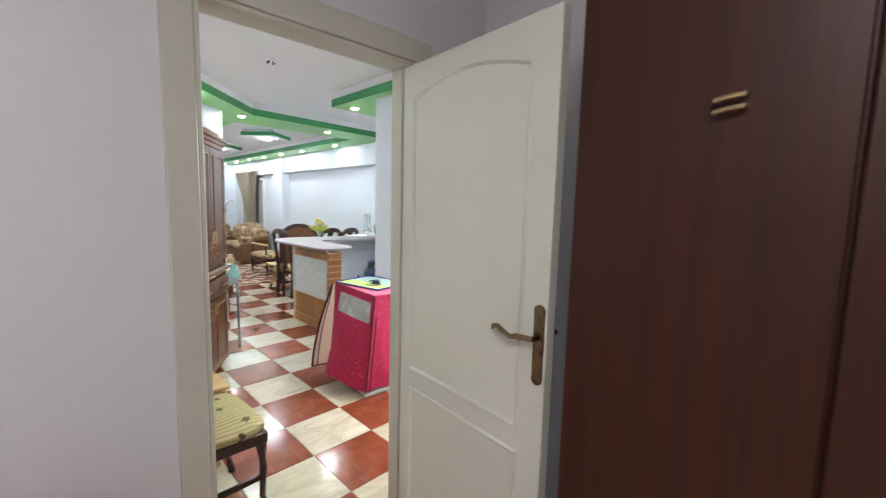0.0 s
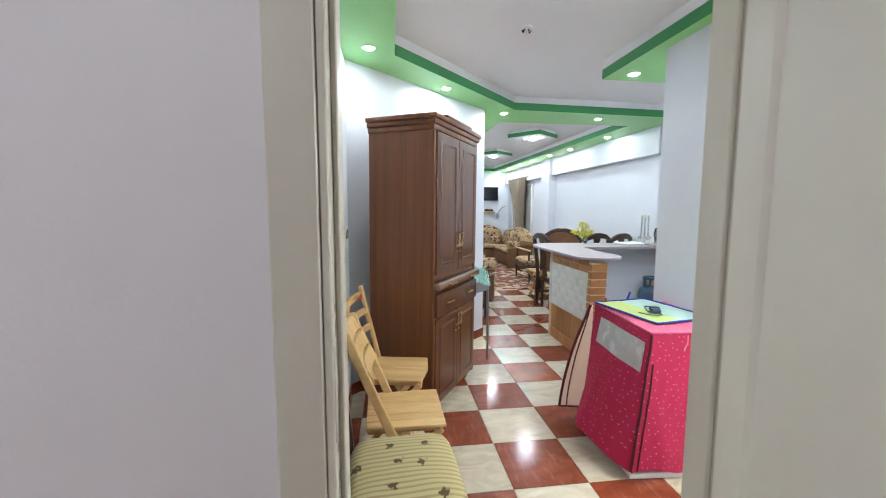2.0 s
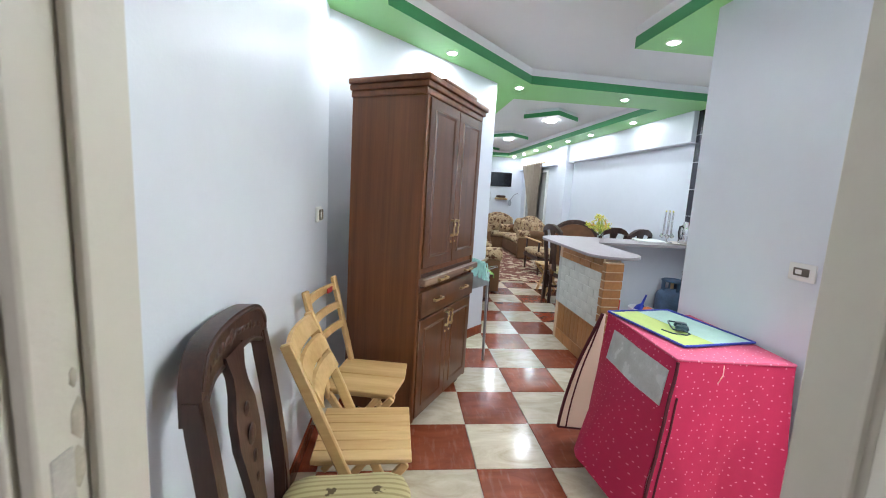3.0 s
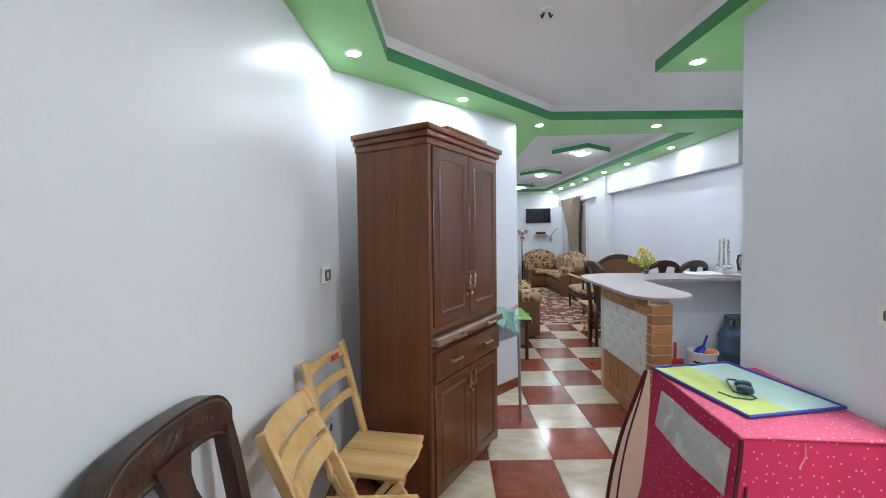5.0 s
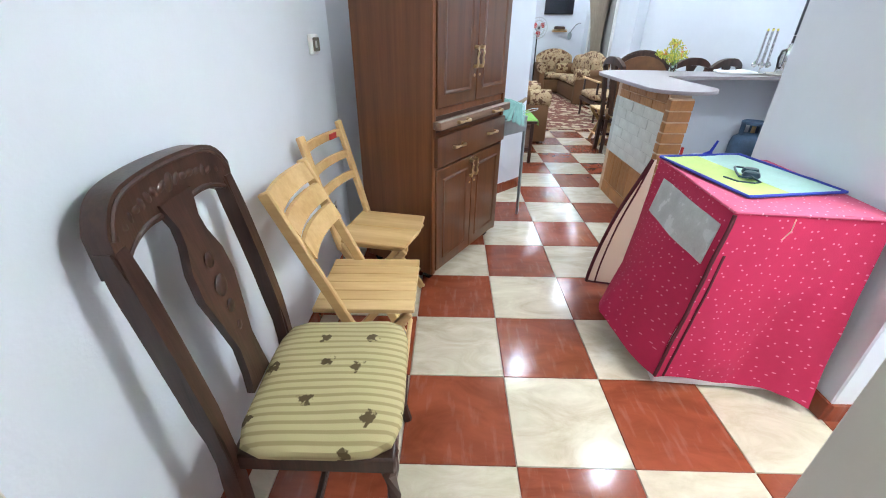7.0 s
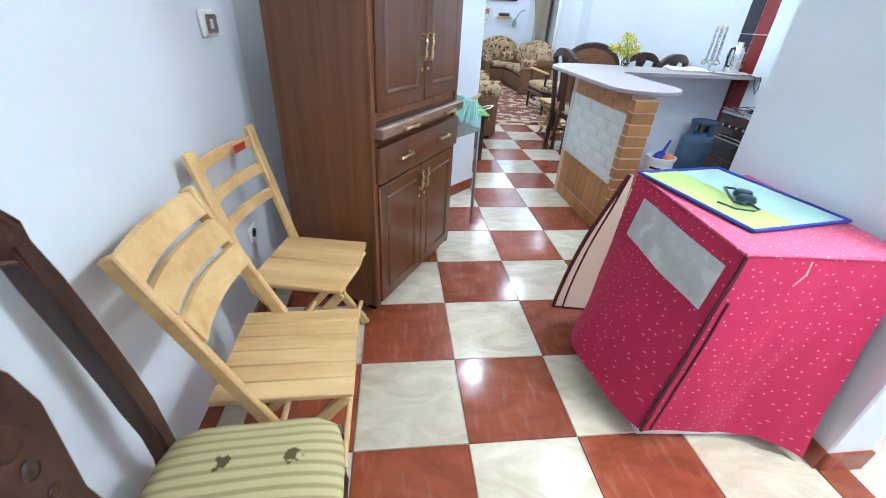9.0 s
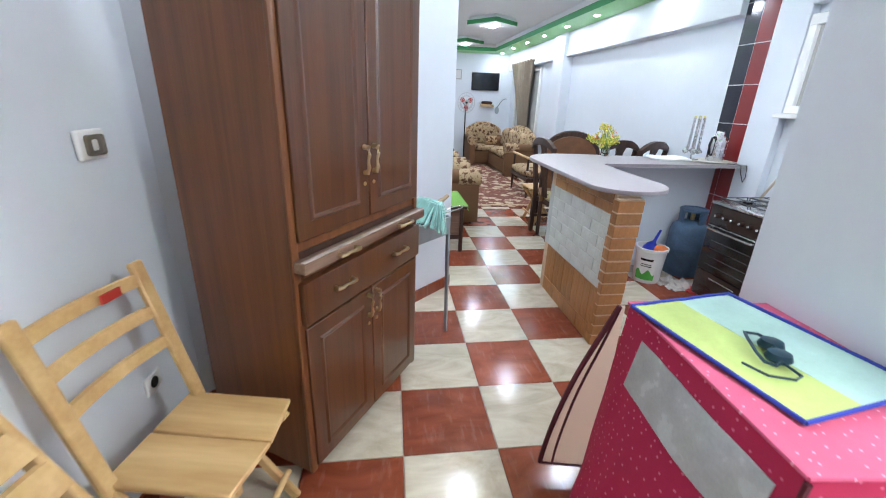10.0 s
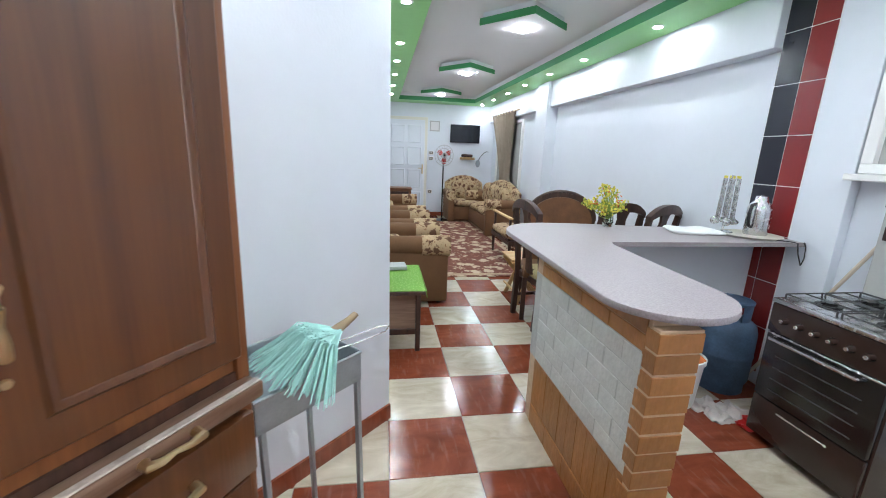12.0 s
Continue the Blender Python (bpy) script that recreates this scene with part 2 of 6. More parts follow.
def blossoms(name, ground, flower, sprig, scale, dense=1.0):
    """Woven cloth with ragged flowers and smaller sprigs on a plain ground."""
    m = mat(name, ground, 0.92, vary=0.14, scale=5, bump=0.3, bump_scale=300)
    nt, b = nodes_of(m)
    co = nt.nodes.new("ShaderNodeTexCoord")
    nz = nt.nodes.new("ShaderNodeTexNoise")
    nz.inputs["Scale"].default_value, nz.inputs["Detail"].default_value = scale * 3.2, 2
    nt.links.new(co.outputs["Object"], nz.inputs[0])
    warp = nt.nodes.new("ShaderNodeVectorMath")
    warp.operation = "MULTIPLY_ADD"
    warp.inputs[1].default_value = (0.9 / scale, 0.9 / scale, 0.9 / scale)
    nt.links.new(nz.outputs["Color"], warp.inputs[0]), nt.links.new(co.outputs["Object"], warp.inputs[2])
    colour = b.inputs["Base Color"].links[0].from_socket
    for sc, size, c in ((scale * 2.1, 0.30, sprig), (scale, 0.36, flower), (scale * 2.6, 0.17, flower)):
        v = nt.nodes.new("ShaderNodeTexVoronoi")
        v.inputs["Scale"].default_value, v.inputs["Randomness"].default_value = sc, 0.75
        nt.links.new(warp.outputs[0], v.inputs["Vector"])
        st = nt.nodes.new("ShaderNodeMapRange")
        st.inputs["From Min"].default_value, st.inputs["From Max"].default_value = size * 1.12 * dense, size * 0.9 * dense
        nt.links.new(v.outputs["Distance"], st.inputs[0])
        mx = nt.nodes.new("ShaderNodeMix")
        mx.data_type = "RGBA"
        nt.links.new(st.outputs[0], mx.inputs["Factor"]), nt.links.new(colour, mx.inputs["A"])
        mx.inputs["B"].default_value = (*c, 1)
        colour = mx.outputs["Result"]
    nt.links.new(colour, b.inputs["Base Color"])
    return m


def glow(name, colour, strength):
    m = bpy.data.materials.new(name)
    m.use_nodes = True
    nt, b = nodes_of(m)
    b.inputs["Base Color"].default_value = (0.9, 0.9, 0.9, 1)
    b.inputs["Emission Color"].default_value = (*colour, 1)
    b.inputs["Emission Strength"].default_value = strength
    return m


WALL = mat("wall_paint", (0.695, 0.732, 0.785), 0.38, vary=0.035, scale=1.6, bump=0.14, bump_scale=90)
WALL_OLD = mat("old_wall_paint", (0.70, 0.68, 0.70), 0.5, vary=0.03, scale=1.6, bump=0.12, bump_scale=90)
CEIL = mat("ceiling_paint", (0.78, 0.78, 0.78), 0.7, vary=0.02, scale=1.2, bump=0.06)
GREEN = mat("light_green_paint", (0.30, 0.66, 0.24), 0.45, vary=0.04, scale=2, bump=0.08)
DARKGREEN = mat("dark_green_paint", (0.05, 0.29, 0.10), 0.5, vary=0.04, scale=2, bump=0.08)
CREAMPAINT = mat("cream_door_paint", (0.72, 0.70, 0.62), 0.32, vary=0.03, scale=3, bump=0.06)
BEIGETRIM = mat("beige_trim_paint", (0.58, 0.55, 0.47), 0.4, vary=0.05, scale=4, bump=0.1)
CHIPPED = mat("chipped_wood", (0.43, 0.39, 0.31), 0.8, vary=0.3, scale=30)
GROUT = mat("pale_grout", (0.52, 0.43, 0.37), 0.8, vary=0.1, scale=12)
TILE_CREAM = marble("cream_glazed_tile", (0.70, 0.635, 0.505), (0.46, 0.38, 0.27), 0.12)
TILE_RED = marble("red_glazed_tile", (0.31, 0.076, 0.035), (0.18, 0.040, 0.018), 0.12)
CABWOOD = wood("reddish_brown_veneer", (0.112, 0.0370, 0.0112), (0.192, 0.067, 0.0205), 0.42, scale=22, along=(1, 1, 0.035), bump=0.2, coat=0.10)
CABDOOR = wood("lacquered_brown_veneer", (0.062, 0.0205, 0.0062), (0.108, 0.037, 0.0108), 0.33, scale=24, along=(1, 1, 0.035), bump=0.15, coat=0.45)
DARKWOOD = wood("dark_carved_wood", (0.020, 0.009, 0.0065), (0.070, 0.031, 0.020), 0.38, scale=20, bump=0.25, coat=0.15)
PINE = wood("pale_pine", (0.50, 0.30, 0.115), (0.66, 0.45, 0.21), 0.42, scale=11, along=(0.12, 1, 1), bump=0.06)
WARDROBE = wood("dark_red_veneer", (0.030, 0.0056, 0.0016), (0.056, 0.0110, 0.0030), 0.42, scale=26, along=(1, 1, 0.04))
DARKBRASS = mat("antique_brass", (0.27, 0.20, 0.11), 0.28, 1.0, vary=0.3, scale=40)
BRASS = mat("old_brass", (0.62, 0.48, 0.28), 0.3, 1.0, vary=0.15, scale=30)
CHROME = mat("brushed_steel", (0.62, 0.62, 0.62), 0.25, 1.0, vary=0.08, scale=40)
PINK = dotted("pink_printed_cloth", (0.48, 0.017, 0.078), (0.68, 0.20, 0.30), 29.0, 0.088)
# the cover's top and top seams, paler than its sides
PINKTOP = dotted("paler_pink_cloth", (0.58, 0.10, 0.19), (0.74, 0.32, 0.42), 29.0, 0.08, flat=True)
CLEARVINYL = mat("cloudy_vinyl", (0.55, 0.58, 0.58), 0.25, vary=0.2, scale=14, bump=0.3, bump_scale=20)
PIPING = mat("maroon_piping", (0.085, 0.008, 0.016), 0.7)
LINING = mat("beige_lining_cloth", (0.62, 0.47, 0.38), 0.85, vary=0.08, scale=6, bump=0.2)
nt, b = nodes_of(LINING)
thin, blend = nt.nodes.new("ShaderNodeBsdfTranslucent"), nt.nodes.new("ShaderNodeMixShader")
thin.inputs["Color"].default_value = (0.92, 0.78, 0.68, 1)
blend.inputs[0].default_value = 0.78
nt.links.new(b.outputs[0], blend.inputs[1]), nt.links.new(thin.outputs[0], blend.inputs[2])
nt.links.new(blend.outputs[0], nt.nodes["Material Output"].inputs["Surface"])
WHITEPLASTIC = mat("white_plastic", (0.78, 0.78, 0.76), 0.35)
OLIVE = striped("olive_striped_cloth", (0.47, 0.395, 0.200), (0.32, 0.255, 0.115), 40.0)
GRANITE = mat("grey_granite", (0.315, 0.28, 0.287), 0.38, vary=0.3, scale=140, bump=0.1, bump_scale=200, spec=0.4)
WHITEBRICK = mat("white_painted_brick", (0.56, 0.58, 0.54), 0.75, vary=0.16, scale=7, bump=0.8, bump_scale=45)
WHITEWASH = mat("whitewashed_joint", (0.47, 0.49, 0.46), 0.85, vary=0.2, scale=11, bump=0.8, bump_scale=50)
BROWNBRICK = varied(mat("ochre_glazed_brick", (0.36, 0.158, 0.045), 0.42, vary=0.35, scale=9, bump=0.7, bump_scale=40, stretch=(1, 1, 0.6)), 0.86, 1.12)
MORTAR = mat("pale_mortar", (0.62, 0.46, 0.31), 0.9, vary=0.15, scale=30, bump=0.4)
BLACK = mat("black_enamel", (0.012, 0.011, 0.011), 0.18, vary=0.1)
BROWNENAMEL = mat("dark_brown_enamel", (0.035, 0.020, 0.016), 0.22, vary=0.1)
BLACKTILE = mat("black_glazed_tile", (0.015, 0.016, 0.025), 0.15, vary=0.1)
MAROONTILE = mat("maroon_glazed_tile", (0.21, 0.022, 0.022), 0.15, vary=0.1)

SOFABROWN = mat("brown_upholstery", (0.16, 0.078, 0.032), 0.85, vary=0.15, scale=6, bump=0.25, bump_scale=250)
FLORAL = blossoms("floral_upholstery", (0.46, 0.33, 0.19), (0.125, 0.055, 0.026), (0.25, 0.13, 0.06), 9.5)
RUG = blossoms("floral_rug", (0.165, 0.052, 0.032), (0.54, 0.42, 0.29), (0.29, 0.12, 0.07), 5.2, 0.95)
BLUEMETAL = mat("worn_blue_paint", (0.062, 0.112, 0.185), 0.55, vary=0.5, scale=9, bump=0.2)
BLUEPLASTIC = mat("blue_plastic", (0.015, 0.035, 0.42), 0.35)
REDPLASTIC = mat("red_plastic_scoop", (0.50, 0.015, 0.012), 0.35)
CURTAIN = mat("taupe_curtain", (0.24, 0.195, 0.145), 0.85, vary=0.12, scale=9, bump=0.3, bump_scale=300)
GREENCLOTH = dotted("green_crochet_cloth", (0.17, 0.37, 0.055), (0.30, 0.50, 0.13), 40.0, 0.22, flat=True)
SCREEN = mat("tv_screen", (0.010, 0.012, 0.018), 0.12)
YELLOWPETAL = mat("yellow_petals", (0.68, 0.60, 0.08), 0.7, vary=0.2, scale=40)
ORANGEPETAL = mat("orange_petals", (0.70, 0.16, 0.03), 0.7, vary=0.2, scale=40)
LEAF = mat("leaf_green", (0.28, 0.38, 0.06), 0.7, vary=0.2, scale=40)
CLOUDGLASS = mat("grey_glass", (0.42, 0.42, 0.40), 0.12, vary=0.1)
PALE_EDGE = mat("mottled_pale_edge", (0.42, 0.36, 0.32), 0.6, vary=0.5, scale=24, bump=0.3)
WORNWOOD = wood("worn_grey_brown_board", (0.10, 0.048, 0.027), (0.26, 0.165, 0.115), 0.3, scale=18, along=(0.08, 1, 1))

DARKMETAL = mat("dark_grey_metal", (0.07, 0.07, 0.072), 0.35, 0.7, vary=0.2, scale=30)
OVALBACK = mat("brown_carved_panel", (0.165, 0.068, 0.026), 0.5, vary=0.35, scale=12, bump=0.5, bump_scale=60)


def clear_glass(name, tint):
    m = bpy.data.materials.new(name)
    m.use_nodes = True
    nt, b = nodes_of(m)
    b.inputs["Base Color"].default_value = (*tint, 1)
    b.inputs["Roughness"].default_value, b.inputs["Transmission Weight"].default_value = 0.04, 1.0
    return m


CLEARGLASS = clear_glass("clear_green_glass", (0.82, 0.92, 0.82))
BAGPLASTIC = mat("dull_bag_plastic", (0.52, 0.47, 0.43), 0.4, vary=0.25, scale=20)

# ---- building helpers ----
def box(bm, x0, x1, y0, y1, z0, z1, bevel=0.0, seg=1, m=None):
    vs = bmesh.ops.create_cube(bm, size=1)["verts"]
    for v in vs:
        v.co = Vector((x0 + (v.co.x + 0.5) * (x1 - x0), y0 + (v.co.y + 0.5) * (y1 - y0), z0 + (v.co.z + 0.5) * (z1 - z0)))
    if bevel:
        es = list({e for v in vs for e in v.link_edges})
        out = bmesh.ops.bevel(bm, geom=es, offset=bevel, segments=seg, profile=0.5, affect="EDGES")
        vs = list({v for f in out["faces"] for v in f.verts} | {v for v in vs if v.is_valid})
    if m is not None:
        bmesh.ops.transform(bm, matrix=m, verts=vs)
    return vs


def prism(bm, pts, z0, z1):
    """An upright prism over a polygon, given counter-clockwise."""
    lo, hi = [bm.verts.new((x, y, z0)) for x, y in pts], [bm.verts.new((x, y, z1)) for x, y in pts]
    bm.faces.new(lo[::-1]), bm.faces.new(hi)
    for k in range(len(pts)):
        j = (k + 1) % len(pts)
        bm.faces.new((lo[k], lo[j], hi[j], hi[k]))
    return lo + hi


def rod(bm, a, b, r, r2=None, n=10):
    a, b = Vector(a), Vector(b)
    d = b - a
    vs = bmesh.ops.create_cone(bm, cap_ends=True, segments=n, radius1=r, radius2=r if r2 is None else r2, depth=d.length)["verts"]
    bmesh.ops.transform(bm, matrix=Matrix.Translation((a + b) / 2) @ d.to_track_quat("Z", "Y").to_matrix().to_4x4(), verts=vs)
    return vs


def beam(bm, a, b, w, d, bevel=0.004, side=(0, 0, 1)):
    """A squared bar from a to b, w wide across and d thick along side."""
    a, b = Vector(a), Vector(b)
    z = (b - a).normalized()
    if abs(Vector(side).normalized().dot(z)) > 0.999:
        side = (1, 0, 0)
    y = (Vector(side) - z * Vector(side).dot(z)).normalized()
    x = y.cross(z)
    m = Matrix((x, y, z)).transposed().to_4x4()
    m.translation = a
    return box(bm, -w / 2, w / 2, -d / 2, d / 2, 0, (b - a).length, bevel, 1, m)


def tube(bm, pts, r, n=8):
    """A round bar bent along points."""
    pts = [Vector(p) for p in pts]
    rings = []
    for k, p in enumerate(pts):
        d = (pts[min(k + 1, len(pts) - 1)] - pts[max(k - 1, 0)]).normalized()
        q = d.to_track_quat("Z", "Y")
        rr = r[k] if isinstance(r, (list, tuple)) else r
        rings.append([bm.verts.new(p + q @ Vector((rr * math.cos(6.2832 * i / n), rr * math.sin(6.2832 * i / n), 0))) for i in range(n)])
    for a, b in zip(rings, rings[1:]):
        for i in range(n):
            bm.faces.new((a[i], a[(i + 1) % n], b[(i + 1) % n], b[i]))
    bm.faces.new(rings[0][::-1]), bm.faces.new(rings[-1])


def lathe(bm, profile, n=24, at=(0, 0, 0)):
    """A turned shape from (radius, height) pairs."""
    at = Vector(at)
    rings = [[bm.verts.new(at + Vector((r * math.cos(6.2832 * i / n), r * math.sin(6.2832 * i / n), z))) for i in range(n)] for r, z in profile]
    for a, b in zip(rings, rings[1:]):
        for i in range(n):
            bm.faces.new((a[i], a[(i + 1) % n], b[(i + 1) % n], b[i]))
    bm.faces.new(rings[0][::-1]), bm.faces.new(rings[-1])


def slab(bm, outline, t0, t1, m=None):
    """A plate cut to an outline in its own x-y plane, t0 to t1 thick."""
    vs = prism(bm, outline, t0, t1)
    if m is not None:
        bmesh.ops.transform(bm, matrix=m, verts=vs)
    return vs


def finish(bm, smooth=False):
    bmesh.ops.recalc_face_normals(bm, faces=bm.faces)
    for f in bm.faces:
        f.smooth = smooth
    return bm


def mesh_of(name, bm, materials, smooth=None):
    bmesh.ops.recalc_face_normals(bm, faces=bm.faces)
    me = bpy.data.meshes.new(name)
    if smooth is not None:
        for f in bm.faces:
            f.smooth = True
    bm.to_mesh(me)
    bm.free()
    for m in materials if isinstance(materials, (list, tuple)) else [materials]:
        me.materials.append(m)
    if smooth is not None:
        me.set_sharp_from_angle(angle=radians(smooth))
    return me


def part(name, bm, material, parent, label="", smooth=40):
    ob = new(name, mesh_of(name, bm, material, smooth))
    ob.parent = parent
    if label:
        ob["label"] = label
    return ob


def thing(name, m, label, category, group=""):
    ob = new(name)
    ob.empty_display_size = 0.1
    ob.matrix_basis = m
    return tagged(ob, label, category, group)


def structure(name, bm, material, label, category, smooth=None):
    ob = new(name, mesh_of(name, bm, material, smooth))
    return tagged(ob, label, category, kind="structure")


# ---- the shell ----
CEILING, SOFFIT = 2.57, 2.43
LEFT, RIGHT, END = 0.10, 3.78, 12.0
DOOR_X0, DOOR_X1, DOOR_TOP = 0.285, 1.078, 2.05
WALL_Y1 = 1.30

bm = bmesh.new()
box(bm, -2.2, 4.4, -2.2, 12.3, -0.12, -0.006)
floor = structure("floor", bm, GROUT, "cream and dark red glazed floor tiles in a checkerboard", "floor")

bm = bmesh.new()
SK = -0.03                      # the doorway wall stands a little out of square


def door_wall(x, face):
    """The y of the doorway wall's bedroom (0) or hall (1) face at x."""
    return 1.282 + 0.105 * face + SK * (x - 0.25)


def wall_piece(bm, x0, x1, z0, z1, f0=0.0, f1=1.0):
    return prism(bm, [(x0, door_wall(x0, f0)), (x1, door_wall(x1, f0)), (x1, door_wall(x1, f1)), (x0, door_wall(x0, f1))], z0, z1)


wall_piece(bm, -2.0, DOOR_X0, -0.006, 2.7)
wall_piece(bm, DOOR_X1, 1.62, -0.006, 2.7)
wall_piece(bm, DOOR_X0, DOOR_X1, DOOR_TOP, 2.7)
structure("wall_door", bm, WALL_OLD, "pale off-white painted plaster wall around the doorway", "wall")
bm = bmesh.new()
box(bm, 1.62, 3.0, 1.04, 1.14, -0.006, 2.68)
structure("wall_passage", bm, WALL, "white painted side wall of the hall", "wall")
bm = bmesh.new()
box(bm, -2.2, -2.0, -2.2, 1.8, -0.006, 2.7)
box(bm, -2.0, 1.52, -2.2, -2.0, -0.006, 2.7)
box(bm, 1.52, 1.62, -2.2, door_wall(1.55, 0), -0.006, 2.7)
structure("wall_bedroom", bm, WALL_OLD, "pale off-white painted plaster bedroom walls", "wall")
bm = bmesh.new()
box(bm, LEFT - 0.15, LEFT, 1.38, 3.55, -0.006, 2.68)
structure("wall_left", bm, WALL, "white semi-gloss painted hall wall", "wall")
bm = bmesh.new()
prism(bm, [(LEFT - 0.15, 3.55), (LEFT, 3.55), (1.405, 4.83), (1.245, 4.99), (LEFT - 0.15, 3.85)], -0.006, 2.68)
structure("wall_diagonal", bm, WALL, "white semi-gloss painted diagonal wall", "wall")
bm = bmesh.new()
prism(bm, [(1.08, 4.99), (1.245, 4.99), (1.24, END), (1.08, END)], -0.006, 2.68)
structure("wall_living_left", bm, WALL, "white painted living room wall", "wall")
bm = bmesh.new()
box(bm, 1.08, RIGHT + 0.06, END, END + 0.15, -0.006, 2.68)
structure("wall_end", bm, WALL, "white painted end wall of the living room", "wall")
bm = bmesh.new()
box(bm, RIGHT + 0.06, RIGHT + 0.3, 2.6, 12.15, -0.006, 2.68)
structure("wall_right", bm, WALL, "white painted long wall of the dining side", "wall")
bm = bmesh.new()
box(bm, RIGHT - 0.06, RIGHT + 0.06, 5.25, 8.62, 2.09, 2.68, 0.004)
box(bm, RIGHT - 0.10, RIGHT + 0.06, 8.62, 9.06, -0.006, 2.68, 0.004)
box(bm, RIGHT - 0.04, RIGHT + 0.06, 9.06, END, 2.09, 2.68, 0.004)
box(bm, RIGHT, RIGHT + 0.06, 4.69, 5.25, -0.006, 2.68, 0.003)
structure("trim_beam", bm, WALL, "white painted ceiling beam and column", "beam")
bm = bmesh.new()
box(bm, 2.19, 2.36, 2.22, 3.085, -0.006, 2.68, 0.006)
structure("wall_pillar", bm, WALL, "white painted wall end between hall and kitchen", "wall")
bm = bmesh.new()
box(bm, 2.36, RIGHT + 0.3, 2.45, 2.60, -0.006, 2.68)
box(bm, 2.85, 3.0, 1.14, 2.45, -0.006, 2.68)
structure("wall_kitchen", bm, WALL, "white painted kitchen wall", "wall")

# ceilings: the upper sheet, and the dropped green borders
bm = bmesh.new()
box(bm, -2.2, 1.62, -2.2, 1.80, 2.62, 2.7)
prism(bm, [(LEFT - 0.15, door_wall(LEFT - 0.15, 1)), (1.62, door_wall(1.62, 1)), (1.62, 1.08), (RIGHT + 0.3, 1.08), (RIGHT + 0.3, END + 0.15), (LEFT - 0.15, END + 0.15)], CEILING, 2.675)
structure("ceiling", bm, CEIL, "flat white painted ceiling", "ceiling")


def soffit(name, pts, label):
    """A dropped border: light green underside, dark green lower edge band and white upper band."""
    bm = bmesh.new()
    prism(bm, pts, SOFFIT, CEILING)
    for f in list(bm.faces):
        f.normal_update()
    bm.faces.ensure_lookup_table()
    bmesh.ops.recalc_face_normals(bm, faces=bm.faces)
    geom = bm.verts[:] + bm.edges[:] + bm.faces[:]
    bmesh.ops.bisect_plane(bm, geom=geom, plane_co=(0, 0, SOFFIT + 0.075), plane_no=(0, 0, 1))
    for f in bm.faces:
        c = f.calc_center_median().z
        f.material_index = 0 if c < SOFFIT + 0.002 else 1 if c < SOFFIT + 0.075 else 2
    return structure(name, bm, [GREEN, DARKGREEN, CEIL], label, "ceiling border")


IN_Y0 = 5.37
LABEL = "dropped plaster ceiling border, light green below with dark green edge"
soffit("ceiling_border_hall", [(LEFT, door_wall(LEFT, 1)), (0.44, door_wall(0.44, 1)), (0.445, 3.43), (1.71, 4.765), (RIGHT + 0.06, 4.88), (RIGHT + 0.06, IN_Y0), (1.71, IN_Y0), (1.70, 11.50), (3.27, 11.50), (3.36, IN_Y0), (RIGHT + 0.06, IN_Y0 + 0.001), (RIGHT + 0.06, END), (1.24, END), (1.245, 4.99), (1.405, 4.83), (LEFT, 3.55)], LABEL)
soffit("ceiling_border_kitchen", [(2.10, 1.14), (RIGHT + 0.06, 1.14), (RIGHT + 0.06, 3.735), (2.10, 3.72)], LABEL)

# the door frame
bm = bmesh.new()
for x0, x1 in ((DOOR_X0, DOOR_X0 + 0.016), (DOOR_X1 - 0.016, DOOR_X1)):
    wall_piece(bm, x0, x1, 0, DOOR_TOP, -0.10, 1.0)
wall_piece(bm, DOOR_X0 + 0.016, DOOR_X1 - 0.016, DOOR_TOP - 0.016, DOOR_TOP, -0.10, 1.0)
for x0, x1 in ((DOOR_X0 + 0.016, DOOR_X0 + 0.028), (DOOR_X1 - 0.028, DOOR_X1 - 0.016)):
    wall_piece(bm, x0, x1, 0, DOOR_TOP - 0.016, 0.36, 1.0)
wall_piece(bm, DOOR_X0 - 0.08, DOOR_X0, 0, DOOR_TOP + 0.09, -0.18, 0)
wall_piece(bm, DOOR_X1, DOOR_X1 + 0.09, 0, DOOR_TOP + 0.09, -0.18, 0)
wall_piece(bm, DOOR_X0, DOOR_X1, DOOR_TOP, DOOR_TOP + 0.09, -0.18, 0)
bmesh.ops.bevel(bm, geom=bm.edges[:], offset=0.003, segments=1, affect="EDGES")
door_frame = structure("door_frame_1", bm, BEIGETRIM, "beige painted wooden door frame with chipped edge", "door frame", 40)


def panel_ring(bm, pts, y, w=0.018, d=0.010):
    """A raised moulding round a panel outline in the x-z plane."""
    n = len(pts)
    cx, cz = sum(p[0] for p in pts) / n, sum(p[1] for p in pts) / n
    loops = []
    for k, dy in ((0, 0.0), (0.35, d), (0.75, d * 0.6), (1.0, -0.004)):
        loop = []
        for i in range(n):
            p, q, r = Vector(pts[i - 1]), Vector(pts[i]), Vector(pts[(i + 1) % n])
            a, b = (q - p).normalized(), (r - q).normalized()
            nrm = Vector((-a.y, a.x)) + Vector((-b.y, b.x))
            nrm = nrm / max(nrm.length_squared, 1e-6) * 2
            o = q + nrm * w * k
            loop.append(bm.verts.new((o.x, y + (dy if y > 0 else -dy), o.y)))
        loops.append(loop)
    for a, b in zip(loops, loops[1:]):
        for i in range(n):
            bm.faces.new((a[i], a[(i + 1) % n], b[(i + 1) % n], b[i]))


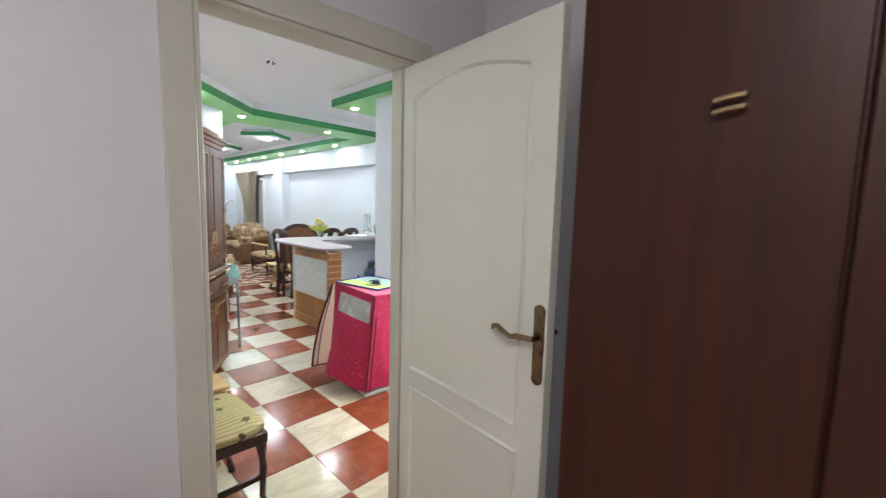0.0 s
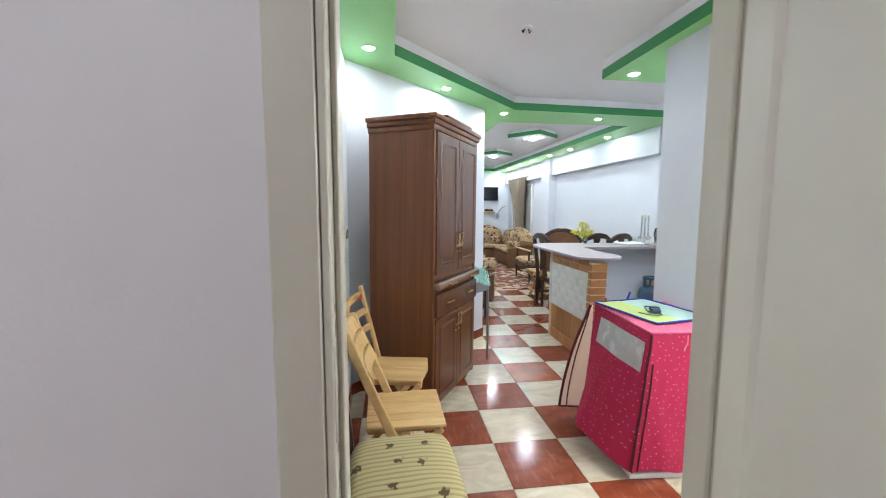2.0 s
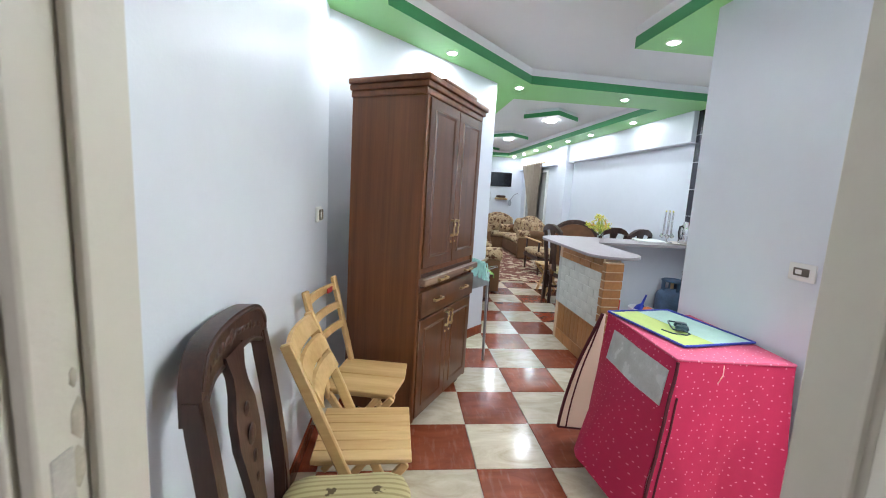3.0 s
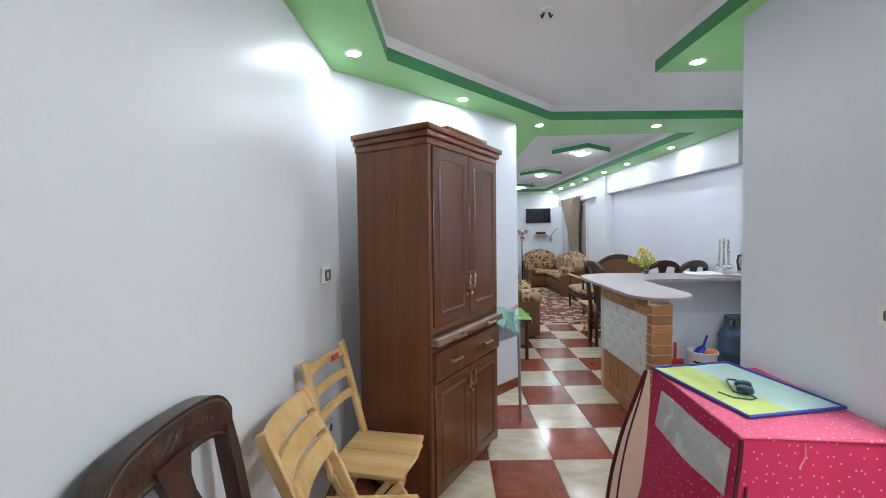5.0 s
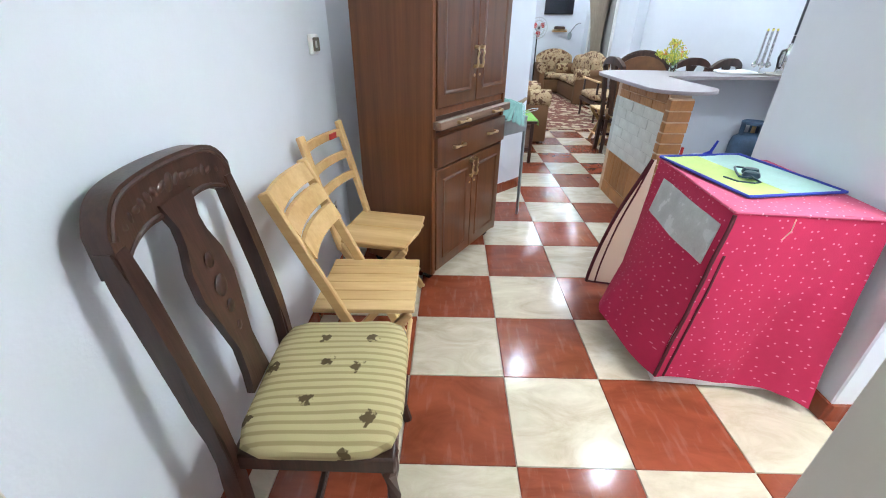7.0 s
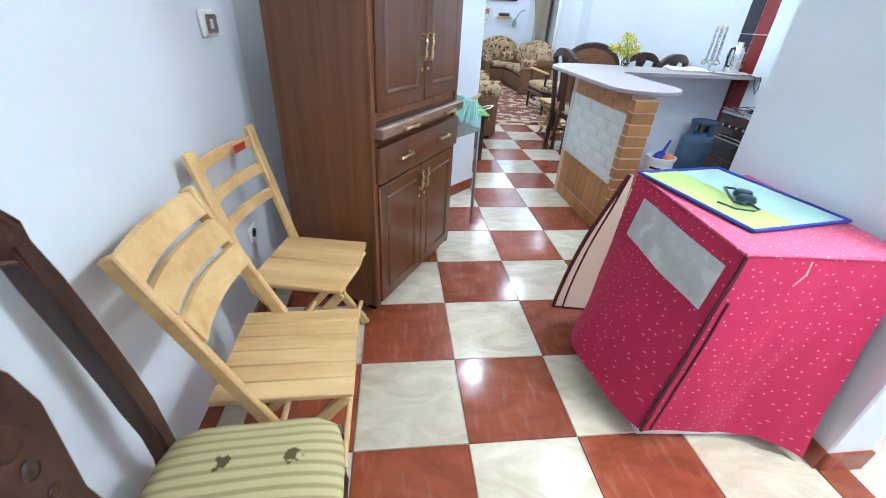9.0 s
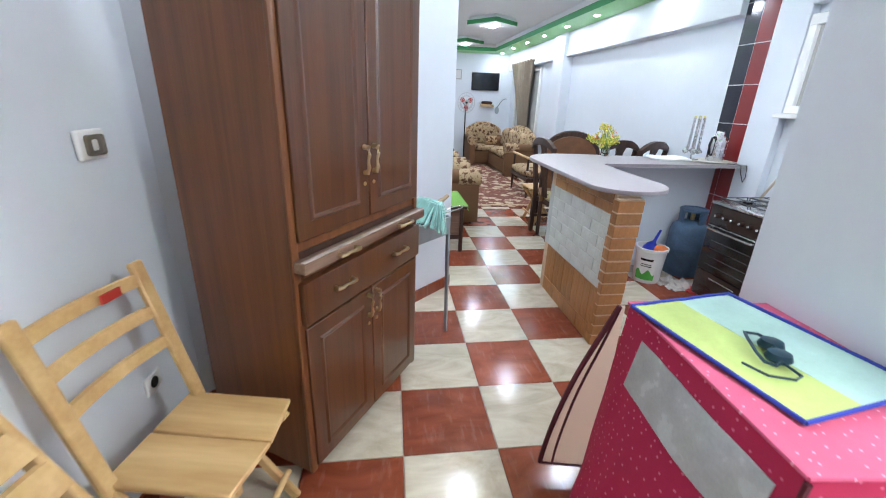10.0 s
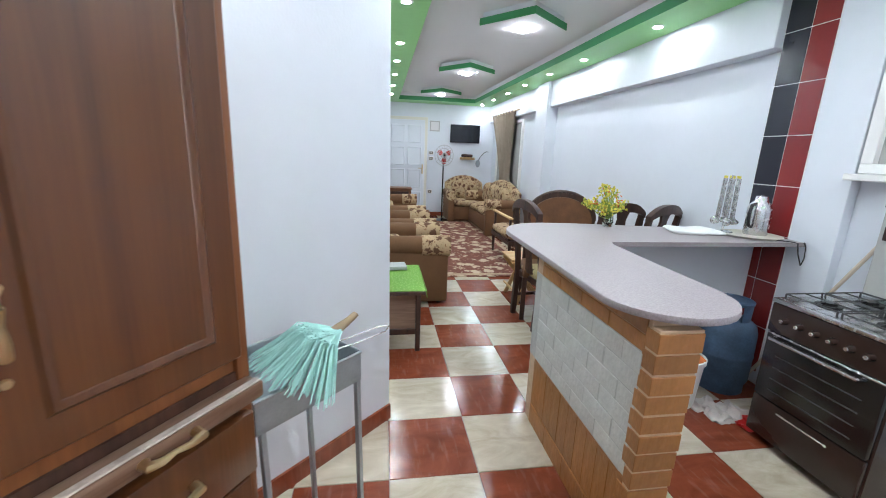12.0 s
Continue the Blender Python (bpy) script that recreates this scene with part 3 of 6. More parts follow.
def arched_door(name, width, height, m, label):
    """A leaf hung at x = 0, with an arched upper panel, a lower panel, and lever handles."""
    door = tagged(new(name), label, "door", kind="structure")
    door.matrix_basis = m
    bm = bmesh.new()
    box(bm, 0, width, -0.02, 0.02, 0.01, height, 0.003)
    leaf = part("leaf", bm, CREAMPAINT, door)
    arc = [(0.072 + (width - 0.162) * k / 14, height - 0.13 + 0.055 * math.sin(math.pi * k / 14)) for k in range(15)]
    upper = [(0.072, 0.765), (width - 0.09, 0.765)] + arc[::-1]
    lower = [(0.072, 0.16), (width - 0.09, 0.16), (width - 0.09, 0.688), (0.072, 0.688)]
    for nm, pts in (("upper_moulding", upper), ("lower_moulding", lower)):
        bm = bmesh.new()
        for y in (-0.0195, 0.0195):
            panel_ring(bm, pts, y)
        part(nm, bm, CREAMPAINT, leaf)
    for s in (-1, 1):
        bm = bmesh.new()
        box(bm, width - 0.040, width - 0.008, s * 0.02, s * 0.028, 0.955, 1.165, 0.003)
        rod(bm, (width - 0.024, s * 0.024, 1.165), (width - 0.024, s * 0.029, 1.165), 0.019, n=16)
        rod(bm, (width - 0.024, s * 0.024, 0.955), (width - 0.024, s * 0.029, 0.955), 0.019, n=16)
        plate = part("handle_plate", bm, DARKBRASS, door, "antique brass handle plate")
        bm = bmesh.new()
        tube(bm, [(width - 0.024, s * 0.022, 1.085), (width - 0.024, s * 0.06, 1.085), (width - 0.075, s * 0.066, 1.083), (width - 0.10, s * 0.066, 1.075), (width - 0.13, s * 0.066, 1.085), (width - 0.155, s * 0.066, 1.097), (width - 0.172, s * 0.066, 1.093), (width - 0.172, s * 0.066, 1.081)], [0.010, 0.009, 0.009, 0.008, 0.008, 0.007, 0.007, 0.006])
        part("lever", bm, DARKBRASS, plate)
    return door


arched_door("door_1", 0.757, 2.03, pose(1.074, 1.283, 0, 0, 0, -94.8), "open cream painted wooden door with arched panels and brass handle")

# red skirting tiles along the walls
def skirting(name, a, b, side):
    a, b = Vector((*a, 0)), Vector((*b, 0))
    d = (b - a).normalized()
    nrm = Vector((-d.y, d.x, 0)) * side
    bm = bmesh.new()
    pts = [a, b, b + nrm * 0.012, a + nrm * 0.012]
    prism(bm, [(p.x, p.y) for p in pts], -0.006, 0.085)
    return structure(name, bm, TILE_RED, "dark red glazed tile skirting", "skirting")


skirting("baseboard_left", (LEFT, 1.40), (LEFT, 3.55), -1)
skirting("baseboard_diagonal", (LEFT, 3.55), (1.405, 4.83), -1)
skirting("baseboard_pillar", (2.19, 2.22), (2.19, 3.085), 1)
skirting("baseboard_pillar_end", (2.36, 2.22), (2.19, 2.22), 1)
skirting("baseboard_right", (RIGHT + 0.06, 5.37), (RIGHT + 0.06, 8.62), 1)
skirting("baseboard_end", (1.24, END), (RIGHT + 0.06, END), -1)


# ---- ceiling lights ----
LENS = glow("lamp_lens", (0.93, 0.985, 1.06), DOWNLIGHT)
LENS_WEAK = glow("weaker_lamp_lens", (0.93, 0.985, 1.06), LIVING_DOWNLIGHT)
LENS_DIM = glow("dim_lamp_lens", (0.93, 0.985, 1.06), CORNER_DOWNLIGHT)
SQUARE = glow("round_lamp_glass", (0.93, 0.985, 1.06), SQUARE_LIGHT)
# the second, third and last on this line are unseen, added for more light
SPOTS = [(0.277, 3.32), (2.27, 1.65), (3.0, 3.0), (0.893, 4.118), (1.64, 4.915), (2.785, 5.04), (2.267, 3.555), (3.15, 3.56)]
SPOTS += [(3.52, 6.12), (3.51, 7.31), (3.48, 8.15), (3.47, 9.04)] + [(3.47, y) for y in (9.9, 10.8, 11.7)] + [(1.54, y) for y in (6.08, 7.2, 8.0, 8.85, 9.8, 10.8)]


def downlight(x, y, lens):
    ob = thing("downlight", pose(x, y, SOFFIT), "round white recessed ceiling downlight, switched on", "downlight", "ceiling downlights")
    bm = bmesh.new()
    lathe(bm, [(0.032, 0.0), (0.046, 0.0), (0.046, -0.004), (0.040, -0.009), (0.032, -0.006)], 20)
    part("rim", bm, WHITEPLASTIC, ob)
    bm = bmesh.new()
    lathe(bm, [(0.001, -0.003), (0.031, -0.003), (0.024, -0.009), (0.001, -0.011)], 16)
    part("lens", bm, lens, ob, "glowing lamp lens")
    return ob


for lens, spots in ((LENS, [p for p in SPOTS if p[1] < 5.2 and p[0] > 0.3]), (LENS_WEAK, [p for p in SPOTS if p[1] >= 5.2]), (LENS_DIM, SPOTS[:1])):
    one = downlight(*spots[0], lens)
    for x, y in spots[1:]:
        copy_thing(one, pose(x, y, SOFFIT))


first = None
for x, y in ((2.57, 6.58), (2.505, 8.65), (2.46, 10.80)):
    if first is None:
        first = thing("square_ceiling_light", pose(x, y, CEILING, 0, 0, 40), "green-edged square plaster ceiling rose with a round lit lamp", "ceiling light", "square ceiling lights")
        bm = bmesh.new()
        box(bm, -0.25, 0.25, -0.25, 0.25, -0.045, 0.004)
        part("upper_step", bm, CEIL, first)
        bm = bmesh.new()
        box(bm, -0.27, 0.27, -0.27, 0.27, -0.10, -0.045, 0.002)
        part("lower_step", bm, DARKGREEN, first, "green painted edge")
        bm = bmesh.new()
        box(bm, -0.262, 0.262, -0.262, 0.262, -0.104, -0.1002)
        part("under_panel", bm, CEIL, first)
        bm = bmesh.new()
        lathe(bm, [(0.001, -0.104), (0.062, -0.104), (0.068, -0.110), (0.062, -0.124), (0.04, -0.130), (0.001, -0.132)], 28)
        part("lamp_glass", bm, SQUARE, first, "glowing round lamp glass")
    else:
        copy_thing(first, pose(x, y, CEILING, 0, 0, 40))

# unseen bedroom ceiling lamp, added as the room's light
lamp = thing("ceiling_lamp", pose(-0.8, -0.5, 2.62), "round opal glass ceiling lamp out of view, added for light", "ceiling lamp")
bm = bmesh.new()
lathe(bm, [(0.001, 0.0), (0.17, 0.0), (0.17, -0.02), (0.001, -0.02)], 28)
part("base", bm, WHITEPLASTIC, lamp)
bm = bmesh.new()
lathe(bm, [(0.001, -0.02), (0.16, -0.02), (0.155, -0.05), (0.11, -0.08), (0.001, -0.09)], 28)
part("glass_shade", bm, glow("opal_glass", (0.97, 0.98, 1.0), ROOM_LAMP), lamp, "glowing opal glass shade")
bm = bmesh.new()
box(bm, 2.19, 2.30, 1.14, 2.22, -0.004, 0.004)
structure("trim_threshold", bm, TILE_RED, "dark red tile threshold strip", "threshold")

# the side room's lamp, out of view; its warm light reaches the hall
passage_lamp = copy_thing(lamp, pose(2.52, 1.72, SOFFIT))
for o in passage_lamp.children:
    if o.name.startswith("glass"):
        o.data = o.data.copy()
        o.data.materials[0] = glow("warm_opal_glass", (1.0, 0.97, 0.92), PASSAGE_LAMP)

# worn strike plate and chipped paint on the door frame
bm = bmesh.new()
box(bm, DOOR_X0 + 0.014, DOOR_X0 + 0.0175, door_wall(DOOR_X0, 0.0), door_wall(DOOR_X0, 0.22), 0.98, 1.16, 0.001)
ob = part("strike_plate", bm, mat("dull_painted_steel", (0.50, 0.48, 0.43), 0.5, 0.2, vary=0.25, scale=30), door_frame, "worn steel strike plate")
for k in range(9):
    bm = bmesh.new()
    z, w = 0.86 + 0.045 * k + random.uniform(-0.012, 0.012), random.uniform(0.006, 0.016)
    y = door_wall(DOOR_X0, random.uniform(0.22, 0.34))
    vs = bmesh.ops.create_icosphere(bm, subdivisions=1, radius=1)["verts"]
    bmesh.ops.transform(bm, matrix=Matrix.Translation((DOOR_X0 + 0.0165, y, z)) @ Matrix.Diagonal((0.0015, w * 0.7, w * 1.4, 1)), verts=vs)
    part("paint_chip", bm, CHIPPED, door_frame, "chipped paint showing bare wood")

# ---- things: hall ----
def cabinet(m):
    """A tall two-door cupboard: plinth, pull-out board, drawer, lower doors, upper doors, cornice."""
    W, D = 0.78, 0.475
    cab = thing("tall_cabinet", m, "tall reddish-brown wood veneer kitchen cabinet with closed doors", "cabinet")
    bm = bmesh.new()
    box(bm, 0.0, W, 0.0, D, 0.055, 1.90, 0.004)
    part("body", bm, CABWOOD, cab)
    bm = bmesh.new()
    for z0, z1, o in ((1.88, 1.915, 0.012), (1.915, 1.945, 0.026), (1.945, 1.975, 0.040)):
        box(bm, -o, W + o, -o, D, z0, z1, 0.006, 2)
    box(bm, 0.16, W - 0.16, -0.03, 0.02, 1.975, 2.0, 0.008, 2)
    part("cornice", bm, CABWOOD, cab)

    def framed(name, x0, x1, z0, z1, parent):
        bm = bmesh.new()
        box(bm, x0, x1, -0.022, -0.001, z0, z1, 0.003)
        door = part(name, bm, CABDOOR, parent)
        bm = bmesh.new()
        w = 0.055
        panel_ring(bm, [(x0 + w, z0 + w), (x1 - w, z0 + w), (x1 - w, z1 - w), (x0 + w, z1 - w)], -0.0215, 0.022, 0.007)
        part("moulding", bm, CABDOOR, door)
        return door

    def bow(x, z, upright, parent, face=0.022):
        bm = bmesh.new()
        L = 0.044
        pts = [(0, -0.022, -L), (0, -0.036, -L * 1.02), (0, -0.043, -L * 0.6), (0, -0.040, -L * 0.1), (0, -0.046, L * 0.45), (0, -0.042, L * 0.98), (0, -0.022, L)]
        pts = [(x, b + 0.022 - face, z + c) if upright else (x + c, b + 0.022 - face, z) for a, b, c in pts]
        tube(bm, pts, [0.010, 0.009, 0.007, 0.0048, 0.0065, 0.010, 0.010])
        if upright:
            rod(bm, (x, -0.021, z - 0.085), (x, -0.026, z - 0.085), 0.008, 0.006, 12)
        part("handle", bm, BRASS, parent, "worn brass bow handle")

    e = 0.006
    for x0, x1, hx in ((0.02, W / 2 - e / 2, W / 2 - 0.028), (W / 2 + e / 2, W - 0.02, W / 2 + 0.028)):
        bow(hx, 1.175, True, framed("upper_door", x0, x1, 0.965, 1.872, cab))
        bow(hx, 0.60, True, framed("lower_door", x0, x1, 0.085, 0.668, cab))
    bm = bmesh.new()
    box(bm, 0.01, W - 0.01, -0.034, 0.0, 0.685, 0.835, 0.006, 2)
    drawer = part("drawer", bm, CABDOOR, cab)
    for x in (0.20, W - 0.20):
        bow(x, 0.765, False, drawer, 0.034)
    # dark sheet in place of the shade above and below the board
    bm = bmesh.new()
    box(bm, 0.012, W - 0.012, -0.006, 0.0, 0.852, 0.928)
    part("board_slot", bm, DARKWOOD, cab, "dark sheet for the shade in the gaps around the board")
    bm = bmesh.new()
    box(bm, 0.0, W, -0.056, -0.006, 0.872, 0.910, 0.007, 2)
    board = part("pull_out_board", bm, WORNWOOD, cab, "worn greyish pull-out board")
    # whitish strip on top of the board, along its front edge
    bm = bmesh.new()
    box(bm, 0.004, W - 0.004, -0.053, -0.036, 0.909, 0.9135, 0.002)
    part("worn_edge", bm, PALE_EDGE, board, "whitish strip along the front edge of the board")
    for x in (0.20, W - 0.20):
        bow(x, 0.891, False, board, 0.056)
    bm = bmesh.new()
    for x in (-0.004, W - 0.026):
        box(bm, x, x + 0.03, -0.012, 0.006, 0.06, 1.88, 0.005, 2)
    part("corner_strip", bm, CABWOOD, cab)
    for x, y in ((0.05, 0.05), (W - 0.05, 0.05), (0.05, D - 0.05), (W - 0.05, D - 0.05)):
        bm = bmesh.new()
        rod(bm, (x - 0.012, y, 0.025), (x + 0.012, y, 0.025), 0.025, n=14)
        rod(bm, (x, y, 0.03), (x, y, 0.06), 0.008)
        part("castor", bm, BLACK, cab, "small black castor")
    return cab


CAB_M = pose(0.655, 3.098, 0.006) @ pose(0, 0, 0, 0, 0.5, 0) @ pose(0, 0, 0, 0, 0, 58.5)
cabinet(CAB_M)


def puffy(bm, x0, x1, y0, y1, z0, z1, n=14, lump=0.0, power=3.0):
    """A stuffed cushion: a rounded box bulging in the middle."""
    cx, cy, cz = (x0 + x1) / 2, (y0 + y1) / 2, (z0 + z1) / 2
    vs = bmesh.ops.create_uvsphere(bm, u_segments=4 * n // 2, v_segments=n, radius=1)["verts"]
    for v in vs:
        p = v.co
        k = (abs(p.x) ** 6 + abs(p.y) ** 6) ** (1 / 6) or 1
        h = math.hypot(p.x, p.y)
        s = h / k if h > 1e-6 else 0
        q = Vector((p.x * s if s else 0, p.y * s if s else 0, math.copysign(abs(p.z) ** 0.7, p.z)))
        v.co = Vector((cx + q.x * (x1 - x0) / 2, cy + q.y * (y1 - y0) / 2, cz + q.z * (z1 - z0) / 2))
        if lump:
            v.co += Vector((0, 0, lump * noise.noise(v.co * 7)))
    return vs


def outline(f, n, y0, y1):
    return [(f(y0 + (y1 - y0) * k / n), y0 + (y1 - y0) * k / n) for k in range(n + 1)]


def dining_chair(m, label, cushion=True, group="", slotted=False):
    """A carved chair: turned-out posts, arched crest, vase splat, upholstered seat, four legs and stretchers. Faces +x."""
    ch = thing("dining_chair", m, label, "chair", group)
    SEAT, TOP, W = 0.42, 1.06, 0.225
    lean = lambda z: -0.005 - 0.085 * max(0.0, (z - SEAT) / (TOP - SEAT)) ** 1.3
    for s in (-1, 1):
        bm = bmesh.new()
        pts = [(lean(z) - (0.05 * (SEAT - z) if z < SEAT else 0), s * (W - 0.02 + 0.012 * math.sin(3 * z)), z) for z in [k * 0.08 for k in range(13)]]
        rings = [[bm.verts.new((px + dx, py + dy, pz)) for dx, dy in ((-0.021, -0.020), (0.021, -0.020), (0.021, 0.020), (-0.021, 0.020))] for px, py, pz in pts]
        for ra, rb in zip(rings, rings[1:]):
            for i in range(4):
                bm.faces.new((ra[i], ra[(i + 1) % 4], rb[(i + 1) % 4], rb[i]))
        bm.faces.new(rings[0][::-1]), bm.faces.new(rings[-1])
        bmesh.ops.bevel(bm, geom=[e for e in bm.edges if abs(e.verts[0].co.z - e.verts[1].co.z) > 0.01], offset=0.006, segments=2, affect="EDGES")
        part("post", bm, DARKWOOD, ch)
        bm = bmesh.new()
        fx, fy = 0.37, s * (W - 0.02)
        tube(bm, [(fx, fy, 0.40), (fx, fy, 0.33), (fx + 0.006, fy, 0.22), (fx, fy, 0.08), (fx + 0.012, fy, 0.0)], [0.026, 0.024, 0.018, 0.014, 0.018], 8)
        part("leg", bm, DARKWOOD, ch)
        bm = bmesh.new()
        beam(bm, (-0.01, fy, 0.18), (fx, fy, 0.18), 0.018, 0.028, 0.004)
        part("stretcher", bm, DARKWOOD, ch)
    bm = bmesh.new()
    beam(bm, (0.17, -W + 0.02, 0.18), (0.17, W - 0.02, 0.18), 0.018, 0.026, 0.004)
    part("stretcher", bm, DARKWOOD, ch)
    bm = bmesh.new()
    n, lo, hi = 28, [], []
    for k in range(n + 1):
        u = -1 + 2 * k / n
        y = u * (W + (0.008 if slotted else -0.002))
        top = TOP - (0.085 * abs(u) ** 2.4 if slotted else 0.014 * u * u + 0.055 * abs(u) ** 8)
        bot = TOP - (0.075 if slotted else 0.098) - 0.055 * abs(u) ** 3 - (0.0 if slotted else 0.03) * (1 - abs(u)) ** 3
        x = lean(TOP) + 0.018 - 0.022 * (1 - u * u)
        lo.append((x, y, bot)), hi.append((x, y, top))
    f = [[bm.verts.new((x + dx, y, z)) for x, y, z in row] for dx in (-0.024, 0.020) for row in (lo, hi)]
    for k in range(n):
        bm.faces.new((f[0][k], f[0][k + 1], f[1][k + 1], f[1][k])), bm.faces.new((f[2][k + 1], f[2][k], f[3][k], f[3][k + 1]))
        bm.faces.new((f[1][k], f[1][k + 1], f[3][k + 1], f[3][k])), bm.faces.new((f[0][k + 1], f[0][k], f[2][k], f[2][k + 1]))
    bm.faces.new((f[0][0], f[1][0], f[3][0], f[2][0])), bm.faces.new((f[0][n], f[2][n], f[3][n], f[1][n]))
    crest = part("crest_rail", bm, DARKWOOD, ch)
    for row, dz in ((hi, -0.012), (lo, 0.010)):
        bm = bmesh.new()
        tube(bm, [(x + 0.018, y * 0.97, z + dz) for x, y, z in row], 0.0055, 6)
        part("crest_moulding", bm, DARKWOOD, crest)
    for u in (-0.82, -0.71, -0.6, -0.51, -0.42, -0.32, -0.22, -0.11, 0.0, 0.11, 0.22, 0.32, 0.42, 0.51, 0.6, 0.71, 0.82):
        bm = bmesh.new()
        z = TOP - 0.050 - 0.055 * abs(u) ** 2.4
        vs = bmesh.ops.create_uvsphere(bm, u_segments=8, v_segments=6, radius=0.02)["verts"]
        bmesh.ops.transform(bm, matrix=Matrix.Translation((lean(TOP) + 0.034 - 0.022 * (1 - u * u), u * (W + 0.02), z)) @ Euler((u * 1.6 + (0.7 if round(u * 100) % 2 else -0.5), 0, 0)).to_matrix().to_4x4() @ Matrix.Diagonal((0.4, 0.95, 0.55 if u else 1.3, 1)), verts=vs)
        part("carving", bm, DARKWOOD, crest)
    bm = bmesh.new()
    prof = [(0.055, SEAT + 0.02), (0.045, SEAT + 0.08), (0.038, SEAT + 0.16), (0.055, SEAT + 0.24), (0.075, SEAT + 0.33), (0.070, SEAT + 0.40), (0.045, SEAT + 0.46), (0.040, SEAT + 0.50), (0.060, SEAT + 0.56)]
    grid = [[bm.verts.new((lean(z) + dx, s * h, z)) for h, z in prof] for dx in (-0.010, 0.010) for s in (-1, 1)]
    for k in range(len(prof) - 1):
        for a, b in ((0, 1), (3, 2), (1, 3), (2, 0)):
            bm.faces.new((grid[a][k], grid[b][k], grid[b][k + 1], grid[a][k + 1]))
    splat = part("back_splat", bm, DARKWOOD, ch)
    for z, r in ((SEAT + 0.33, 0.026), (SEAT + 0.40, 0.018), (SEAT + 0.27, 0.016), (SEAT + 0.21, 0.012)):
        bm = bmesh.new()
        vs = bmesh.ops.create_uvsphere(bm, u_segments=8, v_segments=6, radius=r)["verts"]
        bmesh.ops.transform(bm, matrix=Matrix.Translation((lean(z) + 0.011, 0, z)) @ Matrix.Diagonal((0.3, 1, 1.2, 1)), verts=vs)
        part("carving", bm, DARKWOOD, splat)
    bm = bmesh.new()
    prism(bm, [(0.0, -W + 0.01), (0.39, -W - 0.012), (0.39, W + 0.012), (0.0, W - 0.01)], 0.355, 0.41)
    bmesh.ops.bevel(bm, geom=bm.edges[:], offset=0.006, segments=1, affect="EDGES")
    part("seat_frame", bm, DARKWOOD, ch)
    bm = bmesh.new()
    puffy(bm, 0.005, 0.405, -W - 0.015, W + 0.015, 0.385, 0.475, 16, 0.008)
    part("seat_cushion", bm, OLIVE, ch, "olive striped cushion with leaf sprigs")
    return ch


chair = dining_chair(pose(0.240, 1.955, 0, 0, 0, 3), "dark carved wooden dining chair with an olive striped cushion")


